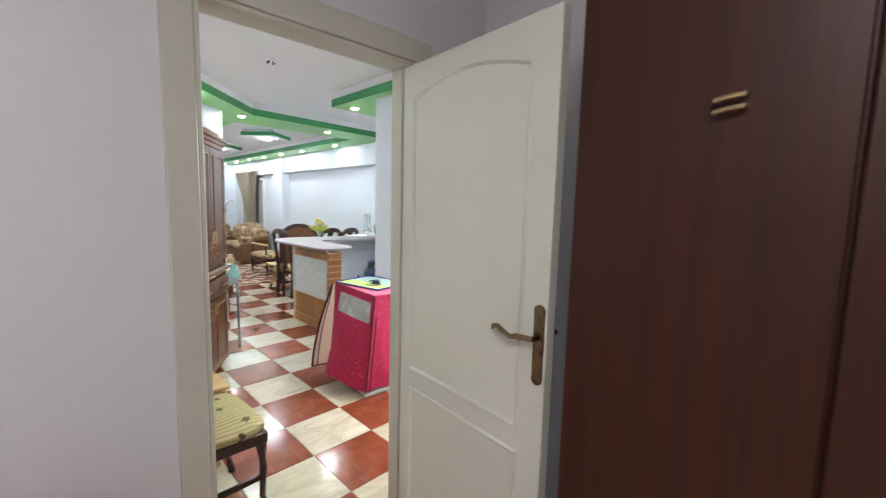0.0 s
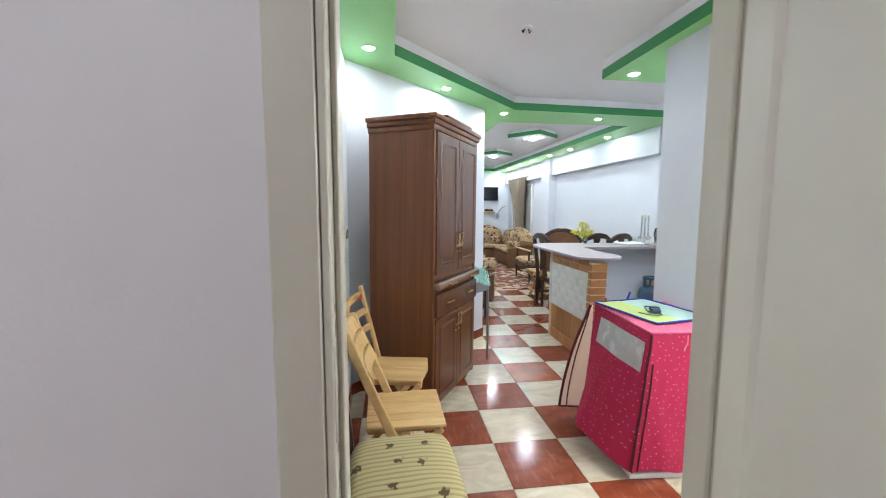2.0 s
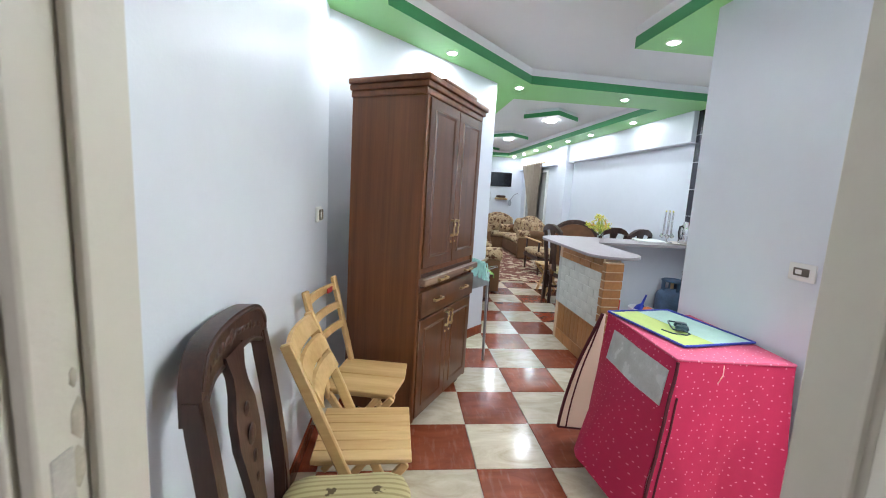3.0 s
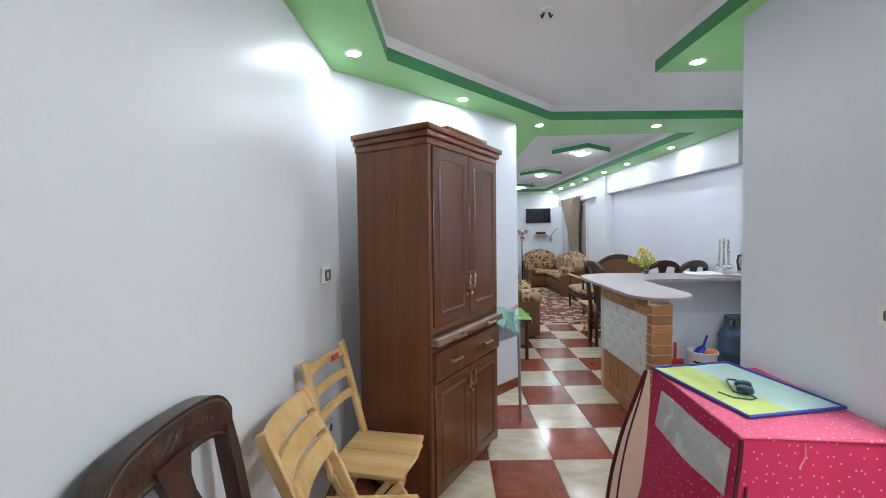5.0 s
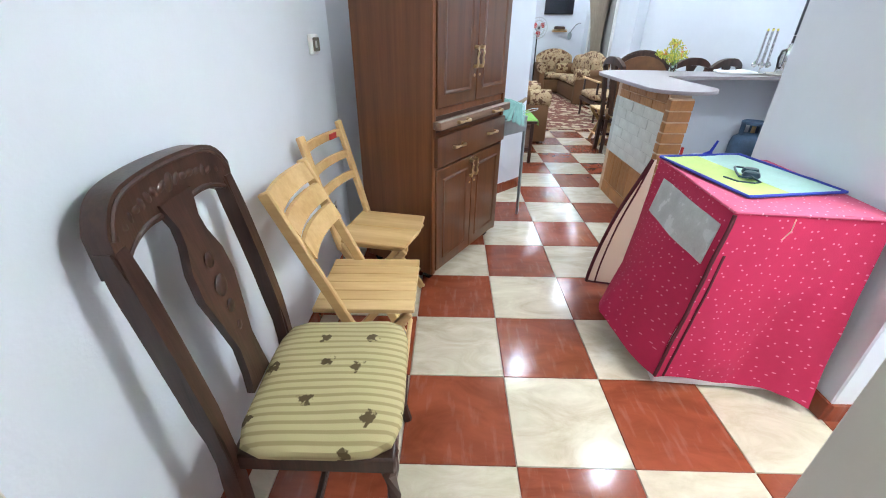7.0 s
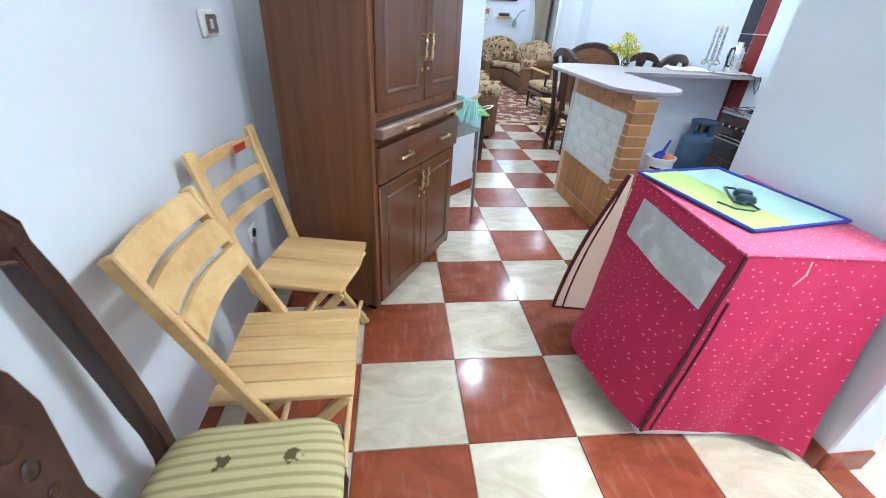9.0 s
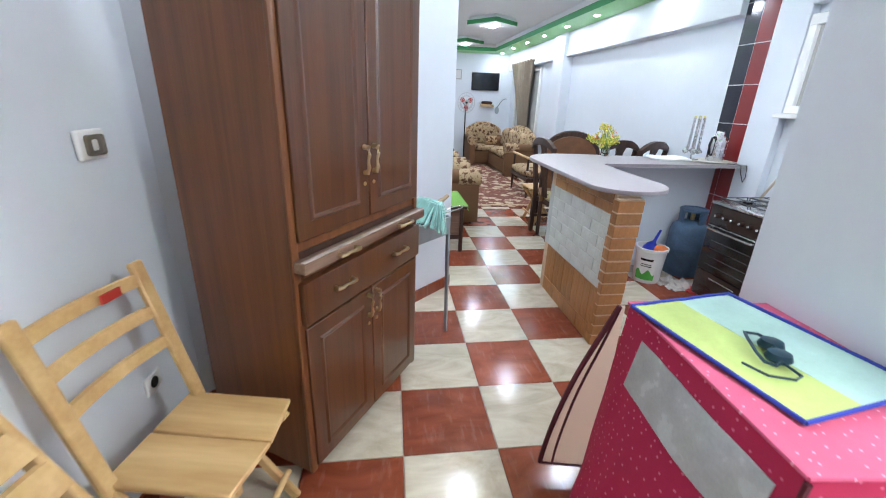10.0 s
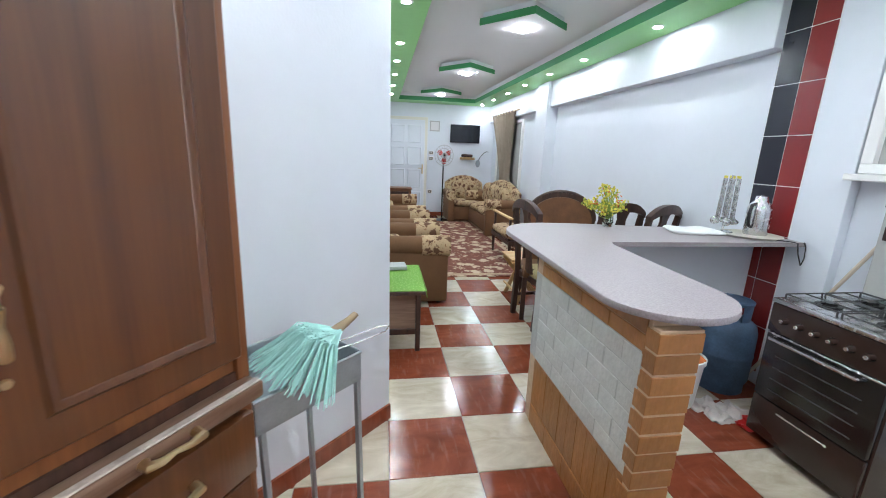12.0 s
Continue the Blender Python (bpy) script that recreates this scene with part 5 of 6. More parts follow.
top = arc(2.29, 4.07, 0.225, 190, 360, 14) + [(2.525, 4.45), (2.545, 4.79)] + [(2.57, 4.845)] + [(RIGHT - 0.008, 4.83), (RIGHT - 0.008, 5.22), (2.62, 5.42)] + arc(2.42, 5.10, 0.33, 88, 178, 12)
prism(bm, top, 0.945, 0.970)
rim = [e for e in bm.edges if abs(e.verts[0].co.z - e.verts[1].co.z) < 1e-6]
bmesh.ops.bevel(bm, geom=rim, offset=0.005, segments=2, profile=0.6, affect="EDGES")
part("granite_top", bm, GRANITE, bar, "speckled mauve-grey granite top with rounded end")


def bricks(rows, material, parent, size):
    """Bricks that share one mesh; rows are poses."""
    bm = bmesh.new()
    box(bm, 0, size[0], 0, size[1], 0, size[2], 0.002)
    me = mesh_of("brick", bm, material)
    for m in rows:
        ob = new("brick", me)
        ob.matrix_basis = m
        ob.parent = parent


rng = random.Random(3)
COURSE = 0.0705
Y0 = IY0 + 0.017


def face(y, z, slack=0.0015):
    """A brick's place on the hall side of the bar."""
    return pose(IX0 - 0.0048 + rng.uniform(-slack, slack), y, z)


bricks([pose(IX0 - 0.005 + rng.uniform(-0.002, 0.002), IY0 - 0.006 - 0.003 * k + rng.uniform(-0.003, 0.003), 0.004 + COURSE * k) for k in range(13)], BROWNBRICK, bar, (IX1 - IX0 + 0.008, 0.062, COURSE - 0.009))
bm = bmesh.new()
box(bm, IX0 - 0.0015, IX1, 0.0, 0.055, -0.0055, 0.0045)
BED_ME = mesh_of("mortar_bed", bm, MORTAR)
for k in range(13):
    bed = new("mortar_bed", BED_ME)
    bed.matrix_basis = pose(0, IY0 - 0.0035 - 0.003 * k, COURSE * (k + 1))
    bed.parent = bar
bricks([face(Y0 + 0.0795 * k, 0.112) for k in range(10)], BROWNBRICK, bar, (0.05, 0.0792, 0.258))
bricks([face(Y0 + 0.199 * k, 0.004) for k in range(4)], BROWNBRICK, bar, (0.05, 0.198, 0.104))
bricks([face(Y0 + 0.199 * k, 0.826) for k in range(4)], BROWNBRICK, bar, (0.05, 0.196, 0.056))
bricks([face(Y0 + 0.159 * k, 0.885) for k in range(5)], BROWNBRICK, bar, (0.05, 0.156, 0.056))
white, half = [], []
for r in range(6):
    z = 0.376 + 0.0745 * r
    if r % 2:
        half += [face(Y0, z), face(Y0 + 0.0995 * 7, z)]
        white += [face(Y0 + 0.0995 + 0.199 * k, z) for k in range(3)]
    else:
        white += [face(Y0 + 0.199 * k, z) for k in range(4)]
bricks(white, WHITEBRICK, bar, (0.05, 0.1965, 0.0725))
bricks(half, WHITEBRICK, bar, (0.05, 0.0975, 0.0725))

# things on the bar
def turned(name, profile, material, m, label, category, n=28):
    ob = thing(name, m, label, category)
    bm = bmesh.new()
    lathe(bm, profile, n)
    part("body", bm, material, ob)
    return ob


T = 0.970
ket = turned("steel_flask", [(0.001, 0), (0.062, 0), (0.064, 0.01), (0.064, 0.15), (0.055, 0.185), (0.035, 0.205), (0.030, 0.235), (0.001, 0.245)], CHROME, pose(3.655, 5.05, T), "brushed steel vacuum flask standing on the bar", "flask")
bm = bmesh.new()
tube(bm, [(-0.055, -0.02, 0.19), (-0.09, -0.03, 0.185), (-0.105, -0.035, 0.13), (-0.09, -0.03, 0.06), (-0.06, -0.02, 0.05)], 0.010, 8)
part("handle", bm, BLACK, ket, "black plastic handle")
uten = thing("utensil_stand", pose(3.50, 5.13, T), "chrome kitchen utensil stand with hanging ladles", "utensil stand")
bm = bmesh.new()
lathe(bm, [(0.001, 0), (0.06, 0), (0.055, 0.012), (0.001, 0.018)], 20)
part("foot", bm, CHROME, uten)
bm = bmesh.new()
rod(bm, (0, 0, 0.01), (0, 0, 0.36), 0.006)
part("stem", bm, CHROME, uten)
for k in range(6):
    a = k * 1.047
    x, y = 0.045 * math.cos(a), 0.045 * math.sin(a)
    bm = bmesh.new()
    rod(bm, (x, y, 0.09), (x * 0.9, y * 0.9, 0.34), 0.007)
    vs = bmesh.ops.create_uvsphere(bm, u_segments=10, v_segments=8, radius=0.022)["verts"]
    bmesh.ops.transform(bm, matrix=Matrix.Translation((x * 1.25, y * 1.25, 0.075)) @ Matrix.Diagonal((1, 1, 0.7 if k % 2 else 1.2, 1)), verts=vs)
    ladle = part("ladle", bm, CHROME, uten)
    bm = bmesh.new()
    rod(bm, (x * 0.9, y * 0.9, 0.335), (x * 0.85, y * 0.85, 0.355), 0.006)
    part("grip", bm, YELLOWPETAL, ladle, "yellow-green plastic grip end")
cloth = thing("folded_cloth", pose(3.30, 5.13, T, 0, 0, -8), "crumpled white cloth lying on the bar", "cloth")
bm = bmesh.new()
puffy(bm, -0.17, 0.17, -0.09, 0.09, -0.004, 0.03, 16, 0.02)
part("fabric", bm, WHITEPLASTIC, cloth)
plate_t = turned("round_tray", [(0.001, 0), (0.15, 0), (0.165, 0.012), (0.155, 0.014), (0.14, 0.006), (0.001, 0.006)], mat("cream_tray", (0.62, 0.58, 0.50), 0.4), pose(3.60, 5.03, T + 0.0005), "round cream tray under the flask", "tray")
plate_t.location.z = T
ket.location.z = T + 0.0062

vase = turned("glass_vase", [(0.001, 0), (0.030, 0), (0.034, 0.03), (0.030, 0.08), (0.036, 0.115), (0.031, 0.115), (0.025, 0.08), (0.028, 0.03), (0.001, 0.012)], CLEARGLASS, pose(2.82, 5.31, T), "small glass vase with yellow and orange artificial flowers", "vase")
rng = random.Random(11)
bm, bl, bo = bmesh.new(), bmesh.new(), bmesh.new()
for k in range(52):
    a, r, h = rng.uniform(0, 6.28), rng.uniform(0.01, 0.095), rng.uniform(0.09, 0.25)
    tip = Vector((r * math.cos(a) + 0.0, r * math.sin(a), h))
    if k % 5 == 0:
        tip = Vector((-0.09 - 0.03 * (k % 3), 0.02, 0.13 + 0.012 * (k % 4)))
    tube(bl, [(0, 0, 0.05), (tip.x * 0.35, tip.y * 0.35, h * 0.65), tip], 0.0022, 4)
    for q in range(7):
        c = tip + Vector((rng.uniform(-1, 1), rng.uniform(-1, 1), rng.uniform(-1, 1))) * 0.024
        tgt = bo if k % 7 == 3 else bl if q > 4 else bm
        vs = bmesh.ops.create_icosphere(tgt, subdivisions=1, radius=0.0092)["verts"]
        bmesh.ops.transform(tgt, matrix=Matrix.Translation(c) @ Euler((rng.random() * 3, rng.random() * 3, 0)).to_matrix().to_4x4() @ Matrix.Diagonal((1.2, 0.8, 0.35, 1)), verts=vs)
for nm, b, mt in (("yellow_blossom", bm, YELLOWPETAL), ("orange_blossom", bo, ORANGEPETAL), ("stems_and_leaves", bl, LEAF)):
    tagged(part(nm, b, mt, vase), kind="stuff")

cord = thing("power_cord", pose(3.70, 4.824, 0.95), "thin grey power cord hanging over the bar's edge", "cable")
bm = bmesh.new()
tube(bm, [(-0.08, 0.06, 0.026), (-0.02, 0.0, 0.026), (0.0, -0.008, 0.02), (0.012, -0.012, -0.04), (0.05, -0.010, -0.11), (0.066, -0.008, -0.07), (0.058, -0.008, 0.0), (0.045, -0.004, 0.024)], 0.0035, 6)
part("flex", bm, DARKMETAL, cord)

# ---- kitchen corner ----
stove = thing("gas_cooker", pose(3.295, 4.525, 0, 0, 0, -90), "dark brown four-burner gas cooker with oven, lid raised", "cooker")
SW, SD, SH = 0.51, 0.52, 0.765
bm = bmesh.new()
box(bm, 0, SW, 0.02, SD, 0.03, SH - 0.02, 0.004)
part("body", bm, BROWNENAMEL, stove)
bm = bmesh.new()
box(bm, 0, SW, -0.012, 0.02, 0.595, SH - 0.025, 0.006, 2)
panel = part("control_panel", bm, BROWNENAMEL, stove)
for k in range(6):
    bm = bmesh.new()
    rod(bm, (0.08 + 0.07 * k, -0.012, 0.67), (0.08 + 0.07 * k, -0.040, 0.67), 0.018, 0.014, 14)
    knob = part("knob", bm, BROWNENAMEL, panel, "dark brown knob")
    bm = bmesh.new()
    rod(bm, (0.08 + 0.07 * k, -0.039, 0.67), (0.08 + 0.07 * k, -0.043, 0.67), 0.010, 0.008, 12)
    part("cap", bm, CHROME, knob, "bright knob cap")
bm = bmesh.new()
box(bm, 0.005, SW - 0.005, -0.010, 0.02, 0.250, 0.592, 0.006, 2)
oven = part("oven_door", bm, BLACK, stove, "black glass oven door")
bm = bmesh.new()
tube(bm, [(0.05, -0.01, 0.572), (0.05, -0.045, 0.572), (SW - 0.08, -0.045, 0.572), (SW - 0.08, -0.01, 0.572)], 0.009, 8)
part("handle", bm, CHROME, oven, "steel bar handle")
bm = bmesh.new()
box(bm, 0.01, SW - 0.01, -0.017, -0.009, 0.584, 0.593, 0.002)
part("trim_strip", bm, CHROME, oven, "bright trim strip")
for z in (0.30, 0.36, 0.42, 0.48):
    bm = bmesh.new()
    box(bm, 0.07, SW - 0.07, -0.0125, -0.009, z, z + 0.006, 0.001)
    part("glass_line", bm, DARKMETAL, oven)
bm = bmesh.new()
box(bm, 0.005, SW - 0.005, -0.008, 0.02, 0.04, 0.243, 0.006, 2)
drawer = part("drawer", bm, BROWNENAMEL, stove)
bm = bmesh.new()
box(bm, 0.14, SW - 0.14, -0.013, -0.007, 0.202, 0.211, 0.002)
part("trim_strip", bm, CHROME, drawer, "bright trim strip")
bm = bmesh.new()
box(bm, -0.004, SW + 0.004, -0.02, SD, SH - 0.022, SH, 0.008, 2)
part("hob_top", bm, CHROME, stove, "stainless hob")
for cx, cy in ((0.13, 0.14), (0.38, 0.14), (0.13, 0.37), (0.38, 0.37)):
    bm = bmesh.new()
    lathe(bm, [(0.001, 0), (0.05, 0), (0.05, 0.008), (0.032, 0.012), (0.032, 0.02), (0.001, 0.022)], 20, (cx, cy, SH))
    part("burner", bm, BLACK, stove)
    bm = bmesh.new()
    z = SH + 0.020
    for a in range(4):
        dx, dy = math.cos(a * 1.5708), math.sin(a * 1.5708)
        rod(bm, (cx + dx * 0.02, cy + dy * 0.02, z), (cx + dx * 0.115, cy + dy * 0.105, z), 0.003, n=6)
    tube(bm, [(cx - 0.115, cy - 0.105, z), (cx + 0.115, cy - 0.105, z), (cx + 0.115, cy + 0.105, z), (cx - 0.115, cy + 0.105, z), (cx - 0.115, cy - 0.105, z)], 0.0036, 6)
    for sx in (-0.115, 0.115):
        for sy in (-0.105, 0.105):
            rod(bm, (cx + sx, cy + sy, SH), (cx + sx, cy + sy, z), 0.004, n=6)
    part("pan_support", bm, DARKMETAL, stove, "dark grey wire pan support")
bm = bmesh.new()
box(bm, 0.01, SW - 0.01, SD - 0.035, SD - 0.022, SH + 0.01, SH + 0.47, 0.004)
lid = part("lid", bm, CLOUDGLASS, stove, "raised smoky glass lid")
bm = bmesh.new()
box(bm, 0.035, 0.065, SD - 0.050, SD - 0.034, SH + 0.295, SH + 0.365, 0.004)
part("lid_catch", bm, BROWNENAMEL, lid, "brown lid catch")
bm = bmesh.new()
box(bm, 0.005, SW - 0.005, SD - 0.040, SD - 0.017, SH + 0.45, SH + 0.485, 0.004)
part("lid_edge", bm, BROWNENAMEL, lid)
for x in (0.05, SW - 0.05):
    bm = bmesh.new()
    rod(bm, (x, 0.08, 0.0), (x, 0.08, 0.035), 0.018), rod(bm, (x, SD - 0.06, 0.0), (x, SD - 0.06, 0.035), 0.018)
    part("foot", bm, BLACK, stove)

cyl = thing("gas_cylinder", pose(3.525, 4.968, 0) @ Matrix.Diagonal((0.97, 0.97, 0.97, 1)), "worn blue steel gas cylinder standing in the corner", "gas cylinder")
bm = bmesh.new()
lathe(bm, [(0.001, 0.02), (0.13, 0.02), (0.13, 0.0), (0.142, 0.0), (0.142, 0.05), (0.158, 0.09), (0.160, 0.24), (0.163, 0.25), (0.160, 0.26), (0.158, 0.40), (0.145, 0.45), (0.10, 0.485), (0.03, 0.50), (0.001, 0.50)], 32)
part("body", bm, BLUEMETAL, cyl)
bm = bmesh.new()
lathe(bm, [(0.104, 0.580), (0.112, 0.584), (0.114, 0.600), (0.104, 0.606), (0.100, 0.594)], 28)
collar = part("collar", bm, BLUEMETAL, cyl)
for a0 in (20, 140, 260):
    bm = bmesh.new()
    ring = [[bm.verts.new((rr * math.cos(radians(a0 + 9 * k)), rr * math.sin(radians(a0 + 9 * k)), z)) for rr, z in ((0.100, 0.462), (0.106, 0.462), (0.109, 0.590), (0.103, 0.590))] for k in range(7)]
    for ra, rb in zip(ring, ring[1:]):
        for i in range(4):
            bm.faces.new((ra[i], ra[(i + 1) % 4], rb[(i + 1) % 4], rb[i]))
    bm.faces.new(ring[0]), bm.faces.new(ring[-1][::-1])
    part("collar_stay", bm, BLUEMETAL, collar)
bm = bmesh.new()
rod(bm, (0, 0, 0.49), (0, 0, 0.56), 0.018)
part("valve", bm, BRASS, cyl)

buck = turned("paint_bucket", [(0.001, 0.0), (0.095, 0.0), (0.102, 0.02), (0.118, 0.24), (0.128, 0.245), (0.128, 0.265), (0.115, 0.265), (0.108, 0.23), (0.098, 0.03), (0.001, 0.02)], WHITEPLASTIC, pose(3.105, 4.825, 0) @ Matrix.Diagonal((1, 1, 1.14, 1)), "white plastic paint bucket with printed label, used for waste", "bucket")
bm = bmesh.new()
n, ring = 12, []
for k in range(n + 1):
    a = radians(185 + 80 * k / n)
    ring.append([bm.verts.new((r * math.cos(a), r * math.sin(a), z)) for r, z in ((0.1065, 0.03), (0.1105, 0.09 + 0.02 * math.sin(k)))])
for a, b in zip(ring, ring[1:]):
    bm.faces.new((a[0], b[0], b[1], a[1]))
part("label", bm, mat("green_label", (0.08, 0.38, 0.05), 0.5), buck, "green printed label")
for z, w in ((0.185, 50), (0.15, 40), (0.135, 44)):
    bm = bmesh.new()
    ring = []
    for k in range(9):
        a = radians(225 - w / 2 + w * k / 8)
        r = 0.1045 + 0.055 * z
        ring.append([bm.verts.new((r * math.cos(a), r * math.sin(a), z + d)) for d in (-0.008 if z > 0.18 else -0.003, 0.008 if z > 0.18 else 0.003)])
    for a, b in zip(ring, ring[1:]):
        bm.faces.new((a[0], b[0], b[1], a[1]))
    part("print_bar", bm, BLACK, buck, "dark printed bar")
scoop = thing("blue_funnel", pose(3.085, 4.845, 0.225, 8, 14, 0), "blue plastic funnel standing in the bucket", "funnel")
bm = bmesh.new()
lathe(bm, [(0.001, 0.0), (0.06, 0.0), (0.058, 0.05), (0.045, 0.09), (0.013, 0.125), (0.009, 0.23), (0.001, 0.23)], 20)
part("body", bm, BLUEPLASTIC, scoop)
orn = thing("orange_rag", pose(3.145, 4.775, 0.262), "crumpled orange rag in the bucket", "rag")
bm = bmesh.new()
puffy(bm, -0.05, 0.05, -0.05, 0.05, 0.0, 0.06, 10, 0.02)
part("fabric", bm, mat("orange_cloth", (0.75, 0.20, 0.05), 0.8), orn)
for x, y, mt, lab, sx in ((3.30, 4.66, BAGPLASTIC, "crumpled white plastic bag on the floor", 0.11), (3.38, 4.56, REDPLASTIC, "crumpled red plastic bag on the floor", 0.07), (3.22, 4.74, BAGPLASTIC, "small crumpled white plastic bag", 0.06)):
    b = thing("plastic_bag", pose(x, y, 0), lab, "plastic bag")
    bm = bmesh.new()
    puffy(bm, -sx, sx, -sx * 0.7, sx * 0.7, 0.0, 0.035, 24, 0.04)
    for v in bm.verts:
        v.co += Vector((noise.noise(v.co * 31 + Vector((x, 0, 0))), noise.noise(v.co * 29 + Vector((0, x, 5))), 1.3 * noise.noise(v.co * 34 + Vector((9, 0, x))))) * 0.022
        v.co.z = max(v.co.z, 0.001)
    part("plastic", bm, mt, b)
redpan = thing("red_dustpan", pose(2.90, 4.90, 0), "red plastic dustpan leaning behind the bar", "dustpan")
bm = bmesh.new()
box(bm, -0.08, 0.08, 0.0, 0.02, 0.0, 0.20, 0.005)
box(bm, -0.012, 0.012, 0.0, 0.02, 0.20, 0.36, 0.004)
part("pan", bm, REDPLASTIC, redpan)
mop = thing("mop", pose(3.72, 4.98, 0), "mop with a pale wooden stick leaning against the kitchen wall", "mop")
bm = bmesh.new()
rod(bm, (0, 0, 0.0), (0.085, -0.50, 1.10), 0.010)
part("stick", bm, mat("pale_stick_wood", (0.52, 0.44, 0.34), 0.6, vary=0.1, scale=12), mop)

# black and maroon tile strips on the pillar, and the kitchen window
strips = thing("tile_strip", pose(0, 0, 0), "vertical strips of black and maroon glazed wall tiles", "wall tiles")
for y0, y1, mt, nm in ((5.092, 5.245, BLACKTILE, "black_tile"), (4.945, 5.087, MAROONTILE, "maroon_tile")):
    bm = bmesh.new()
    box(bm, 0, 0.006, 0, y1 - y0, 0, 0.293, 0.001)
    me = mesh_of(nm, bm, mt)
    bm = bmesh.new()
    box(bm, 0, 0.006, 0, y1 - y0, 0, 0.293, 0.001)
    low = mesh_of("maroon_tile", bm, MAROONTILE)
    z = 0.085
    while z < 2.30:
        ob = new(nm if z > 0.9 else "maroon_tile", me if z > 0.9 else low)
        ob.matrix_basis = pose(RIGHT - 0.0065, y0, z)
        ob.parent = strips
        z += 0.298
bm = bmesh.new()
box(bm, RIGHT - 0.003, RIGHT + 0.001, 4.94, 5.249, 0.08, 2.43)
part("joint", bm, WHITEPLASTIC, strips, "white tile joint")
win = tagged(new("window_1"), "white painted kitchen window with small glass panes", "window", kind="structure")
WX = RIGHT + 0.06
WINPAINT = mat("window_gloss_paint", (0.80, 0.80, 0.78), 0.3, vary=0.04, scale=5, bump=0.08)
for y0, y1, z0, z1 in ((3.30, 4.68, 1.93, 2.00), (3.30, 4.68, 1.37, 1.42), (4.62, 4.68, 1.42, 1.93), (4.42, 4.50, 1.42, 1.93), (3.85, 3.90, 1.42, 1.93), (3.30, 3.35, 1.42, 1.93)):
    bm = bmesh.new()
    box(bm, WX - 0.06, WX, y0, y1, z0, z1, 0.004)
    part("window_frame", bm, WINPAINT, win)
for y0, y1 in ((3.35, 3.85), (3.90, 4.42), (4.50, 4.62)):
    bm = bmesh.new()
    box(bm, WX - 0.03, WX - 0.024, y0, y1, 1.42, 1.93)
    part("pane", bm, CLOUDGLASS, win, "cloudy glass pane")
bm = bmesh.new()
box(bm, WX - 0.13, WX, 3.30, 4.69, 1.335, 1.369, 0.005)
part("window_sill", bm, WINPAINT, win)
bm = bmesh.new()
box(bm, RIGHT - 0.02, RIGHT + 0.06, 2.6, 4.69, 2.06, 2.43, 0.004)
structure("trim_kitchen_beam", bm, WALL, "white painted beam above the kitchen window", "beam")
bluebag = thing("blue_bag", pose(2.98, 3.50, 0), "dark blue fabric bag on the kitchen floor", "bag")
bm = bmesh.new()
box(bm, -0.14, 0.14, -0.11, 0.11, 0.0, 0.31, 0.03, 3)
for v in bm.verts:
    v.co.x += 0.02 * noise.noise(v.co * 9)
part("body", bm, mat("navy_cloth", (0.02, 0.03, 0.16), 0.8), bluebag)
det = thing("ceiling_hook_cap", pose(1.296, 3.223, CEILING), "small round ceiling outlet with two dark wire ends", "ceiling outlet")
bm = bmesh.new()
lathe(bm, [(0.001, 0), (0.04, 0), (0.036, -0.008), (0.001, -0.01)], 20)
part("cap", bm, WHITEPLASTIC, det)
for s in (-1, 1):
    bm = bmesh.new()
    tube(bm, [(s * 0.012, 0, -0.008), (s * 0.022, 0.01, -0.03), (s * 0.03, 0.0, -0.02)], 0.006, 6)
    part("wire_end", bm, BLACK, det)


